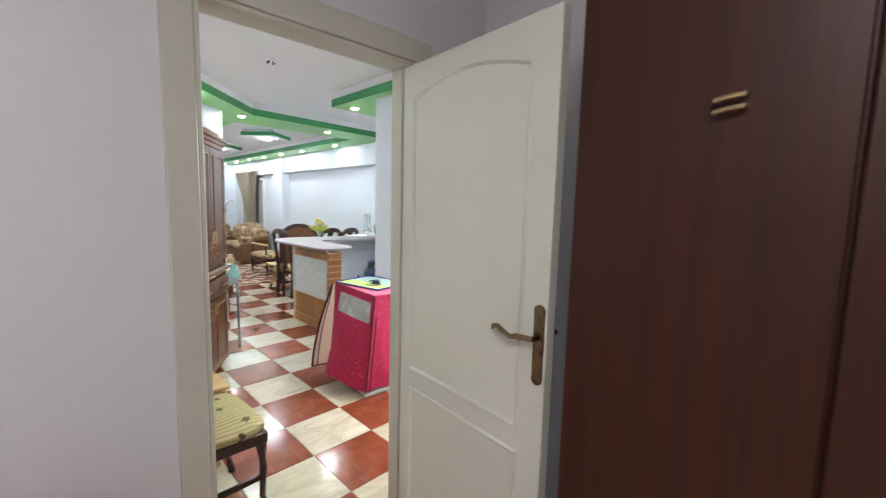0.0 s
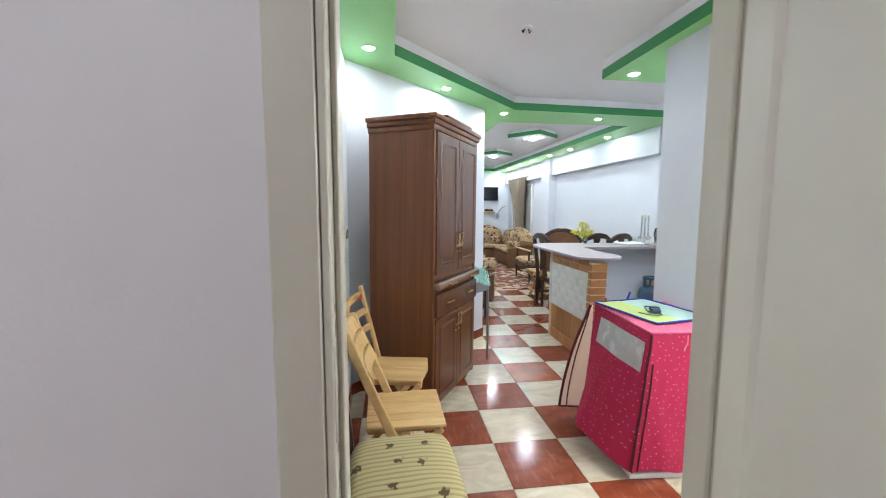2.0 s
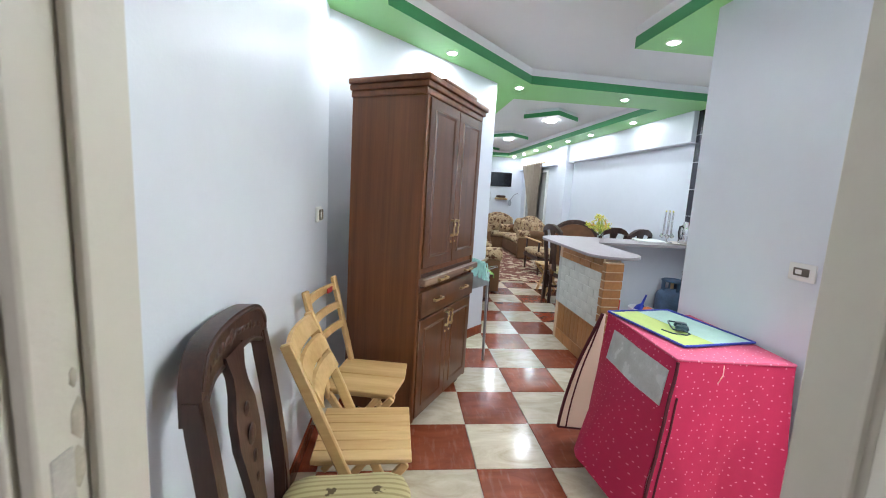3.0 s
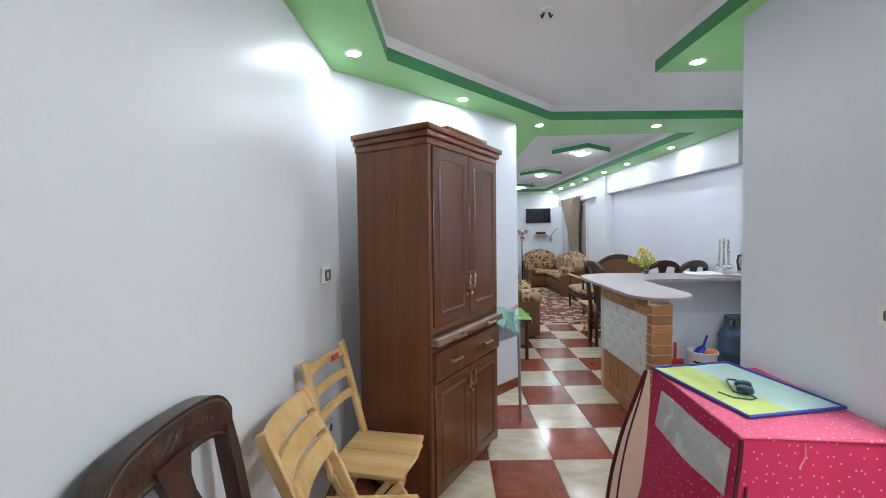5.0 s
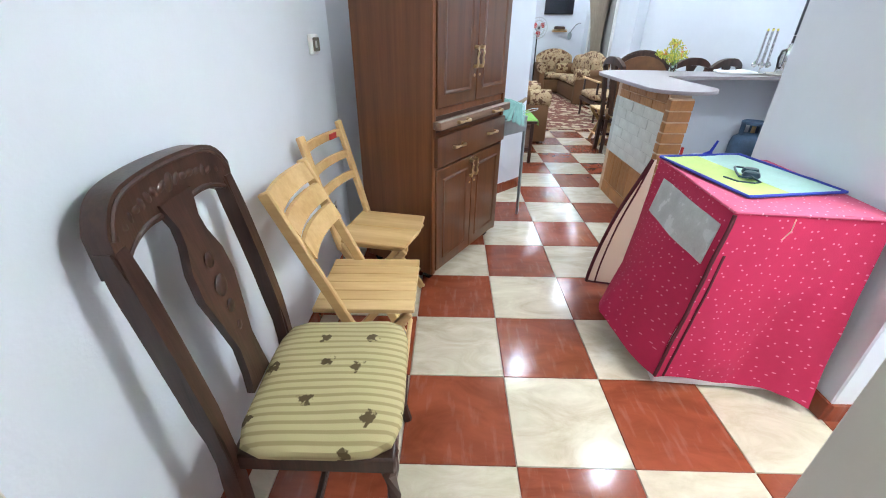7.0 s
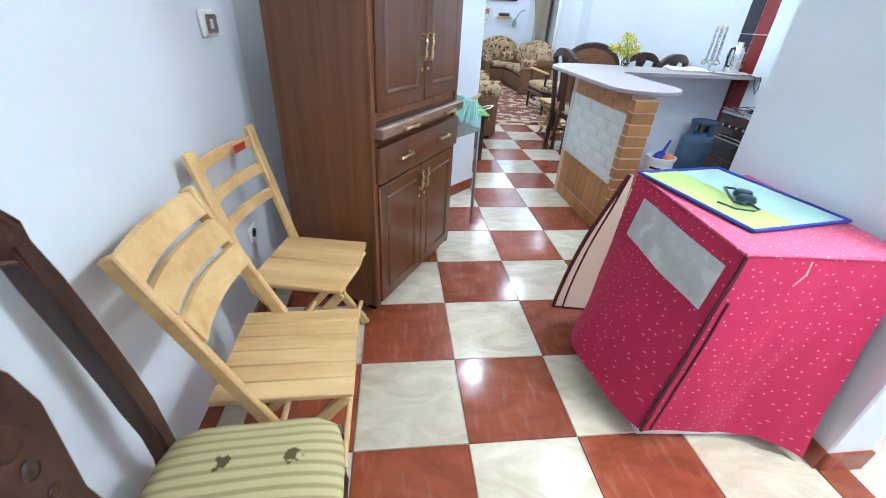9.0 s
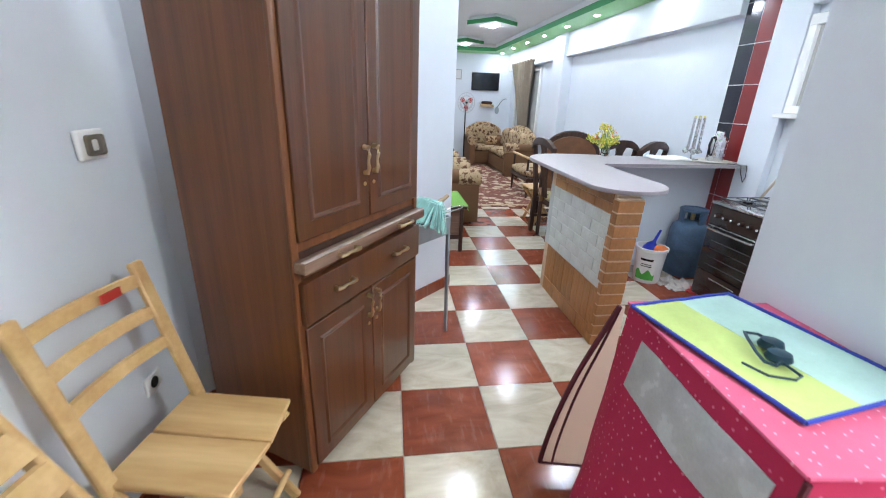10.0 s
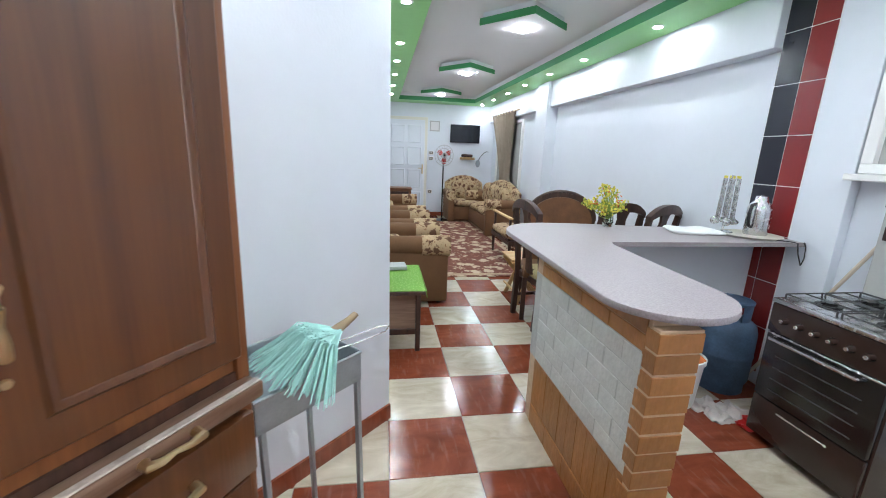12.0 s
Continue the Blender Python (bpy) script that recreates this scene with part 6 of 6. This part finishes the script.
# ---- living room ----
def sofa(name, width, m, label, seats=1, depth=0.78, group="", high=0.84):
    """Upholstered seat with rolled arms, arched back and loose cushions; faces +x, its width along y."""
    s = thing(name, m, label, "sofa" if seats > 1 else "armchair", group)
    H, A = 0.40, 0.15
    bm = bmesh.new()
    box(bm, 0.05, depth - 0.04, A * 0.6, width - A * 0.6, 0.04, H - 0.08, 0.02, 2)
    part("base", bm, SOFABROWN, s)
    for y in (0.0, width - A):
        bm = bmesh.new()
        box(bm, 0.04, depth, y + 0.01, y + A - 0.01, 0.02, 0.56, 0.02, 2)
        arm = part("arm", bm, SOFABROWN, s)
        bm = bmesh.new()
        rod(bm, (0.02, y + A / 2, 0.56), (depth - 0.03, y + A / 2, 0.555), A * 0.58, A * 0.62, 20)
        part("arm_roll", bm, SOFABROWN, arm)
        bm = bmesh.new()
        rod(bm, (depth - 0.25, y + A / 2, 0.555), (depth + 0.012, y + A / 2, 0.553), A * 0.66, A * 0.68, 20)
        part("arm_cap", bm, FLORAL, arm, "floral arm cap")
    bm = bmesh.new()
    n, rows = 14, []
    for k in range(n + 1):
        u = -1 + 2 * k / n
        y = width / 2 + u * (width / 2 - 0.04)
        t = high + 0.10 * math.cos(u * 1.5) - 0.06 * abs(u) ** 3
        rows.append([bm.verts.new(p) for p in ((0.0, y, 0.10), (0.0, y, t - 0.04), (0.05, y, t), (0.12, y, t - 0.03), (0.20, y, 0.30), (0.20, y, 0.10))])
    for a, b in zip(rows, rows[1:]):
        for i in range(6):
            bm.faces.new((a[i], a[(i + 1) % 6], b[(i + 1) % 6], b[i]))
    bm.faces.new(rows[0]), bm.faces.new(rows[-1][::-1])
    part("backrest", bm, FLORAL, s, "arched floral backrest", smooth=60)
    cw = (width - 2 * A) / seats
    for k in range(seats):
        bm = bmesh.new()
        puffy(bm, 0.16, depth - 0.01, A + cw * k + 0.005, A + cw * (k + 1) - 0.005, H - 0.09, H + 0.06, 12, 0.01)
        part("seat_cushion", bm, FLORAL, s, "floral seat cushion")
        bm = bmesh.new()
        puffy(bm, 0.12, 0.30, A + cw * k + 0.01, A + cw * (k + 1) - 0.01, H + 0.03, high + 0.02, 12, 0.01)
        part("back_cushion", bm, FLORAL, s, "floral back cushion")
    for x in (0.10, depth - 0.08):
        for y in (0.07, width - 0.07):
            bm = bmesh.new()
            rod(bm, (x, y, 0), (x, y, 0.06), 0.02, 0.026)
            part("foot", bm, DARKWOOD, s)
    return s


sofa("armchair", 0.86, pose(1.26, 6.46, 0), "brown and floral upholstered armchair with rolled arms", 1, 0.72, "living room suite", 0.55)
sofa("armchair", 0.86, pose(1.26, 7.45, 0), "brown and floral upholstered armchair with rolled arms", 1, 0.72, "living room suite", 0.55)
sofa("sofa", 1.75, pose(1.26, 8.60, 0), "long brown and floral sofa along the living room wall", 3, 0.72, "living room suite", 0.55)
sofa("armchair", 0.92, pose(2.72, 11.92, 0, 0, 0, -90), "floral armchair with a high arched back by the end wall", 1, 0.80, "living room suite")
sofa("sofa", 1.85, pose(3.76, 11.42, 0, 0, 0, 180), "brown and floral two-seat sofa below the window", 2, 0.62, "living room suite")

rug = thing("rug", pose(1.95, 7.30, 0), "brown and cream floral rug on the tiled floor", "rug")
bm = bmesh.new()
box(bm, 0.0, 1.35, 0.0, 4.1, 0.001, 0.010, 0.002)
part("rug_body", bm, RUG, rug)
bm = bmesh.new()
for x0, x1, y0, y1 in ((0, 1.35, 0.05, 0.11), (0, 1.35, 3.99, 4.05), (0.05, 0.11, 0.11, 3.99), (1.24, 1.30, 0.11, 3.99)):
    box(bm, x0, x1, y0, y1, 0.010, 0.0125)
part("border", bm, mat("cream_rug_border", (0.46, 0.34, 0.22), 0.95, vary=0.3, scale=20), rug, "cream border band")

bench = thing("low_table", pose(1.27, 5.54, 0), "dark low side table with a green cloth and books", "side table")
bm = bmesh.new()
box(bm, 0.0, 0.40, 0.0, 0.68, 0.43, 0.455, 0.004)
part("tabletop", bm, DARKWOOD, bench)
for x in (0.03, 0.35):
    for y in (0.03, 0.65):
        bm = bmesh.new()
        beam(bm, (x, y, 0), (x, y, 0.43), 0.035, 0.035, 0.004)
        part("leg", bm, DARKWOOD, bench)
bm = bmesh.new()
beam(bm, (0.335, 0.03, 0.15), (0.045, 0.03, 0.15), 0.02, 0.045)
part("rail", bm, DARKWOOD, bench)
bm = bmesh.new()
box(bm, 0.045, 0.335, 0.03, 0.04, 0.172, 0.428)
part("side_panel", bm, WORNWOOD, bench, "worn grey-brown side panel")
gc = thing("green_cloth", pose(1.26, 5.53, 0.457), "bright green patterned table cloth on the low table", "tablecloth")
bm = bmesh.new()
cloth_sheet(bm, (0.02, 0.02, 0.004), (0.39, 0, 0), (0, 0.66, 0), 10, 12, 0.003, 0.004, 1.0)
part("fabric", bm, GREENCLOTH, gc)
bm = bmesh.new()
cloth_sheet(bm, (0.415, 0.02, 0.004), (0, 0.66, 0), (0.004, 0, -0.05), 12, 4, 0.006, 0.004, 2.0)
part("overhang", bm, GREENCLOTH, gc)
books = thing("book", pose(1.38, 6.02, 0.468, 0, 0, 6), "pale grey hardback book on the green cloth", "book")
bm = bmesh.new()
box(bm, 0, 0.19, 0, 0.14, 0, 0.03, 0.003)
part("cover", bm, mat("grey_cover", (0.45, 0.47, 0.48), 0.5), books)


# dining side: chairs, stool, bench behind the bar
dining_chair(pose(3.29, 5.98, 0.0, 0, 0, 104), "dark carved dining chair tucked behind the bar", group="dining chairs", slotted=True)
dining_chair(pose(3.60, 5.90, 0.0, 0, 0, 114), "dark carved dining chair tucked behind the bar", group="dining chairs", slotted=True)


dining_chair(pose(2.60, 6.02, 0, 0, 0, 6), "dark carved dining chair standing at the end of the bar", group="dining chairs", slotted=True)
folding_chair(pose(2.93, 6.60, 0, 0, 0, 180), "pale wooden folding chair standing behind the bar", 6)
seat = thing("dining_bench", pose(2.99, 6.38, 0, 0, 0, -107), "dark wooden dining bench with a brown padded arched back", "bench")
bm = bmesh.new()
slab(bm, [(-0.31, 0.38)] + [(0.31 * math.cos(radians(180 - 180 * k / 16)), 0.84 + 0.25 * math.sin(radians(180 * k / 16))) for k in range(17)] + [(0.31, 0.38)], -0.02, 0.02, pose(0, 0, 0, 90, 0, 90))
part("back_frame", bm, DARKWOOD, seat)
for sg in (-1, 1):
    bm = bmesh.new()
    slab(bm, [(-0.275, 0.42)] + [(0.275 * math.cos(radians(180 - 180 * k / 16)), 0.84 + 0.21 * math.sin(radians(180 * k / 16))) for k in range(17)] + [(0.275, 0.42)], sg * 0.02, sg * 0.045, pose(0, 0, 0, 90, 0, 90))
    part("padding", bm, OVALBACK, seat, "orange-brown padded panel")
bm = bmesh.new()
tube(bm, [(0, 0.305 * math.cos(radians(180 - 180 * k / 20)), 0.845 + 0.252 * math.sin(radians(180 * k / 20))) for k in range(21)], 0.016, 8)
part("carved_edge", bm, DARKWOOD, seat)
bm = bmesh.new()
box(bm, 0.02, 0.44, -0.32, 0.32, 0.38, 0.46, 0.02, 2)
part("seat", bm, SOFABROWN, seat)
for x, y in ((0.02, -0.30), (0.42, -0.30), (0.02, 0.30), (0.42, 0.30)):
    bm = bmesh.new()
    beam(bm, (x, y, 0), (x, y, 0.39), 0.04, 0.04, 0.004)
    part("leg", bm, DARKWOOD, seat)
stool = thing("upholstered_bench", pose(2.96, 7.75, 0), "dark-framed wooden seat with a floral cushion and slim arm rail", "bench")
bm = bmesh.new()
puffy(bm, 0.0, 0.5, 0.0, 0.9, 0.30, 0.46, 12, 0.01)
part("seat", bm, FLORAL, stool)
bm = bmesh.new()
box(bm, 0.02, 0.48, 0.02, 0.88, 0.26, 0.32, 0.006)
part("frame", bm, DARKWOOD, stool)
for x in (0.05, 0.45):
    for y in (0.06, 0.84):
        bm = bmesh.new()
        rod(bm, (x, y, 0), (x, y, 0.27), 0.016, 0.024)
        part("leg", bm, DARKWOOD, stool)
for y in (0.10, 0.80):
    bm = bmesh.new()
    beam(bm, (0.05, y, 0.30), (0.05, y, 0.60), 0.03, 0.03)
    part("arm_post", bm, DARKWOOD, stool)
bm = bmesh.new()
beam(bm, (0.05, 0.04, 0.61), (0.05, 0.88, 0.61), 0.045, 0.022)
part("arm_rail", bm, PINE, stool, "pale wooden arm rail")

# end wall: door, television, picture, shelf, fan, switches
d2 = tagged(new("door_2"), "closed white panelled entrance door in the end wall", "door", kind="structure")
d2.matrix_basis = pose(1.43, END, 0) @ Matrix.Diagonal((1, 1, 1.04, 1))
bm = bmesh.new()
box(bm, 0.0, 0.92, -0.045, -0.001, 0.0, 2.06, 0.005)
part("frame", bm, CREAMPAINT, d2)
bm = bmesh.new()
box(bm, 0.06, 0.86, -0.06, -0.03, 0.01, 2.0, 0.004)
leaf = part("leaf", bm, WALL, d2)
for z0, z1 in ((0.12, 0.52), (0.60, 1.0), (1.08, 1.46), (1.54, 1.90)):
    for x0, x1 in ((0.13, 0.43), (0.49, 0.79)):
        bm = bmesh.new()
        panel_ring(bm, [(x0, z0), (x1, z0), (x1, z1), (x0, z1)], -0.0595, 0.030, 0.016)
        part("panel_moulding", bm, WALL, leaf)
bm = bmesh.new()
box(bm, 0.80, 0.83, -0.075, -0.058, 0.90, 1.10, 0.004)
rod(bm, (0.815, -0.075, 1.02), (0.73, -0.085, 1.02), 0.008)
part("handle", bm, BRASS, d2)
tv = thing("television", pose(2.855, END - 0.001, 1.638), "black flat-screen television on the end wall, switched off", "television")
bm = bmesh.new()
box(bm, 0, 0.66, -0.055, -0.012, 0, 0.385, 0.006, 2)
part("housing", bm, BLACK, tv)
bm = bmesh.new()
box(bm, 0.015, 0.645, -0.0575, -0.054, 0.02, 0.37)
part("screen", bm, SCREEN, tv, "dark glossy screen")
bm = bmesh.new()
box(bm, 0.2, 0.46, -0.012, 0.0, 0.1, 0.28)
part("bracket", bm, BLACK, tv)
pic = thing("framed_picture", pose(2.40, END - 0.001, 1.86), "small framed picture in a pale frame on the end wall", "picture")
bm = bmesh.new()
for x0, x1, z0, z1 in ((0, 0.22, 0, 0.025), (0, 0.22, 0.195, 0.22), (0, 0.025, 0.025, 0.195), (0.195, 0.22, 0.025, 0.195)):
    box(bm, x0, x1, -0.02, 0, z0, z1, 0.003)
part("frame", bm, mat("silver_frame", (0.45, 0.45, 0.44), 0.35, 0.4), pic)
bm = bmesh.new()
box(bm, 0.025, 0.195, -0.008, -0.001, 0.025, 0.195)
part("print", bm, WALL_OLD, pic)
sh = thing("wall_shelf", pose(3.07, END - 0.001, 1.30), "small wall shelf holding a dark basket", "shelf")
bm = bmesh.new()
box(bm, 0, 0.34, -0.14, 0, 0, 0.02, 0.003)
part("board", bm, WHITEPLASTIC, sh)
bm = bmesh.new()
box(bm, 0.0, 0.34, -0.14, -0.13, -0.02, 0.03, 0.003)
part("rail", bm, PINE, sh)
bk = thing("basket", pose(3.11, END - 0.12, 1.3201), "dark woven basket on the wall shelf", "basket")
bm = bmesh.new()
puffy(bm, 0, 0.26, 0, 0.10, 0.0, 0.09, 10, 0.02)
for v in bm.verts:
    v.co.z = max(v.co.z, 0.0)
part("weave", bm, DARKWOOD, bk)
fan = thing("pedestal_fan", pose(2.62, 11.30, 0) @ Matrix.Diagonal((1, 1, 1.085, 1)), "pedestal fan with red blades and a white wire guard, at rest", "fan")
bm = bmesh.new()
lathe(bm, [(0.001, 0), (0.19, 0), (0.19, 0.02), (0.05, 0.04), (0.001, 0.05)], 24)
part("base", bm, BLACK, fan)
bm = bmesh.new()
rod(bm, (0, 0, 0.03), (0, 0, 1.15), 0.014)
part("pole", bm, BLACK, fan)
bm = bmesh.new()
rod(bm, (0, 0.08, 1.25), (0, -0.06, 1.25), 0.05, 0.045, 16)
rod(bm, (0, 0.03, 1.14), (0, 0.03, 1.22), 0.022)
part("motor", bm, BLACK, fan)
for k in range(3):
    bm = bmesh.new()
    slab(bm, [(0.03, -0.02), (0.10, -0.055), (0.15, -0.03), (0.155, 0.03), (0.08, 0.05), (0.03, 0.02)], -0.003, 0.003, pose(0, -0.09, 1.25) @ pose(0, 0, 0, 90, 0, 0) @ pose(0, 0, 0, 0, 0, 30 + 120 * k) @ pose(0, 0, 0, 20, 0, 0))
    part("blade", bm, REDPLASTIC, fan, "red plastic blade")
bm = bmesh.new()
for y, r in ((-0.14, 0.05), (-0.13, 0.13), (-0.08, 0.19), (-0.03, 0.13)):
    tube(bm, [(r * math.cos(a), y, 1.25 + r * math.sin(a)) for a in [k * 0.2618 for k in range(25)]], 0.0075, 6)
for k in range(20):
    a = k * 0.314
    tube(bm, [(r * math.cos(a), y, 1.25 + r * math.sin(a)) for y, r in ((-0.145, 0.02), (-0.13, 0.13), (-0.08, 0.19), (-0.03, 0.13))], 0.003, 4)
part("guard", bm, mat("grey_wire", (0.50, 0.51, 0.52), 0.4, 0.3), fan, "pale grey wire guard")
for x, z in ((2.44, 1.40), (2.44, 1.28), (2.43, 0.55)):
    plate("light_switch", pose(x, END, z, 0, 0, 180), "white wall switch plate on the end wall")

hook = thing("wall_bracket_lamp", pose(3.50, END - 0.001, 1.20), "small grey clip lamp on a thin curved wall arm", "wall lamp")
bm = bmesh.new()
tube(bm, [(0.24, 0.0, 0.26), (0.20, -0.05, 0.27), (0.12, -0.06, 0.23), (0.05, -0.06, 0.14), (0.0, -0.06, 0.05)], 0.007, 6)
part("arm", bm, DARKMETAL, hook)
bm = bmesh.new()
slab(bm, [(0.05 * math.cos(k * 0.5236), 0.085 * math.sin(k * 0.5236)) for k in range(12)], -0.015, 0.015, pose(0, -0.06, 0.0, 90, 0, 0))
part("head", bm, mat("grey_lamp_head", (0.28, 0.31, 0.34), 0.4), hook)
side = thing("small_cabinet", pose(1.46, 10.62, 0), "small brown wooden cabinet with a dark open front", "cabinet")
bm = bmesh.new()
box(bm, 0, 0.46, 0.02, 0.40, 0.04, 0.70, 0.006)
part("body", bm, OVALBACK, side)
bm = bmesh.new()
box(bm, -0.015, 0.475, 0.0, 0.41, 0.70, 0.725, 0.006)
part("top", bm, OVALBACK, side)
# dark plate on the solid body, in place of the shaded opening
bm = bmesh.new()
box(bm, 0.05, 0.41, 0.012, 0.021, 0.48, 0.66, 0.002)
part("front_panel", bm, DARKWOOD, side, "dark plate for the shade inside the open front")

# curtain and window on the right wall
win2 = tagged(new("window_2"), "tall white-framed window behind the curtain", "window", kind="structure")
for y0, y1, z0, z1 in ((9.95, 11.55, 1.98, 2.03), (9.95, 11.55, 0.55, 0.60), (9.95, 10.02, 0.60, 1.98), (11.48, 11.55, 0.60, 1.98), (10.72, 10.78, 0.60, 1.98)):
    bm = bmesh.new()
    box(bm, RIGHT + 0.02, RIGHT + 0.06, y0, y1, z0, z1, 0.004)
    part("window_frame", bm, WHITEPLASTIC, win2)
bm = bmesh.new()
box(bm, RIGHT + 0.045, RIGHT + 0.055, 10.02, 11.48, 0.60, 1.98)
part("pane", bm, CLOUDGLASS, win2, "grey night-dark glass pane")
cur = thing("curtain", pose(RIGHT - 0.05, 10.25, 0), "taupe curtain gathered and hanging from a rail beside the window", "curtain")
bm = bmesh.new()
n, rows = 60, []
for j in range(15):
    z = 0.35 + (2.20 - 0.35) * j / 14
    sq = 0.60 + 0.90 * max(0.0, (z - 1.0) / 1.12) ** 1.3 + 0.25 * max(0.0, 1.0 - z)
    mid = 0.36 + 0.24 * max(0.0, z - 0.9)
    row = []
    for i in range(n + 1):
        u = i / n
        y = mid + (u - 0.5) * 0.95 * sq
        row.append((0.03 * math.sin(u * 52 + 0.6 * math.sin(z * 2)) * (0.6 + 0.5 * sq), y, z))
    rows.append(row)
fr = [[bm.verts.new(p) for p in r] for r in rows]
bk2 = [[bm.verts.new((p[0] + 0.004, p[1], p[2])) for p in r] for r in rows]
for j in range(14):
    for i in range(n):
        bm.faces.new((fr[j][i], fr[j][i + 1], fr[j + 1][i + 1], fr[j + 1][i])), bm.faces.new((bk2[j][i + 1], bk2[j][i], bk2[j + 1][i], bk2[j + 1][i + 1]))
for i in range(n):
    bm.faces.new((fr[0][i + 1], fr[0][i], bk2[0][i], bk2[0][i + 1])), bm.faces.new((fr[14][i], fr[14][i + 1], bk2[14][i + 1], bk2[14][i]))
part("drape", bm, CURTAIN, cur)
bm = bmesh.new()
rod(bm, (0, -0.25, 2.19), (0, 1.2, 2.19), 0.014)
part("rail", bm, BRASS, cur, "brass curtain rail")

# ---- floor tiles, each a piece of its own ----
def tile_mesh(name, material, s=0.3965, h=0.006):
    bm = bmesh.new()
    box(bm, -s / 2, s / 2, -s / 2, s / 2, -h, 0.0)
    top = [e for e in bm.edges if all(v.co.z > -1e-6 for v in e.verts)]
    bmesh.ops.bevel(bm, geom=top, offset=0.0012, segments=1, affect="EDGES")
    return mesh_of(name, bm, material)


CREAM_ME, RED_ME = tile_mesh("tile", TILE_CREAM), tile_mesh("tile", TILE_RED)
for i in range(-2, 8):
    for j in range(-3, 24):
        x, y = 0.8 + 0.4 * i, 2.6 + 0.4 * j
        if x + 0.2 < LEFT or (y > 4.9 and x < 1.0) or (x < 1.0 and y > x + 3.9) or (x > 2.4 and y < 2.4):
            continue
        ob = new("tile", RED_ME if (i + j) % 2 else CREAM_ME)
        ob.matrix_basis = pose(x, y, random.uniform(-0.0004, 0.0003), random.uniform(-0.04, 0.04), random.uniform(-0.04, 0.04), 0)
        ob.parent = floor
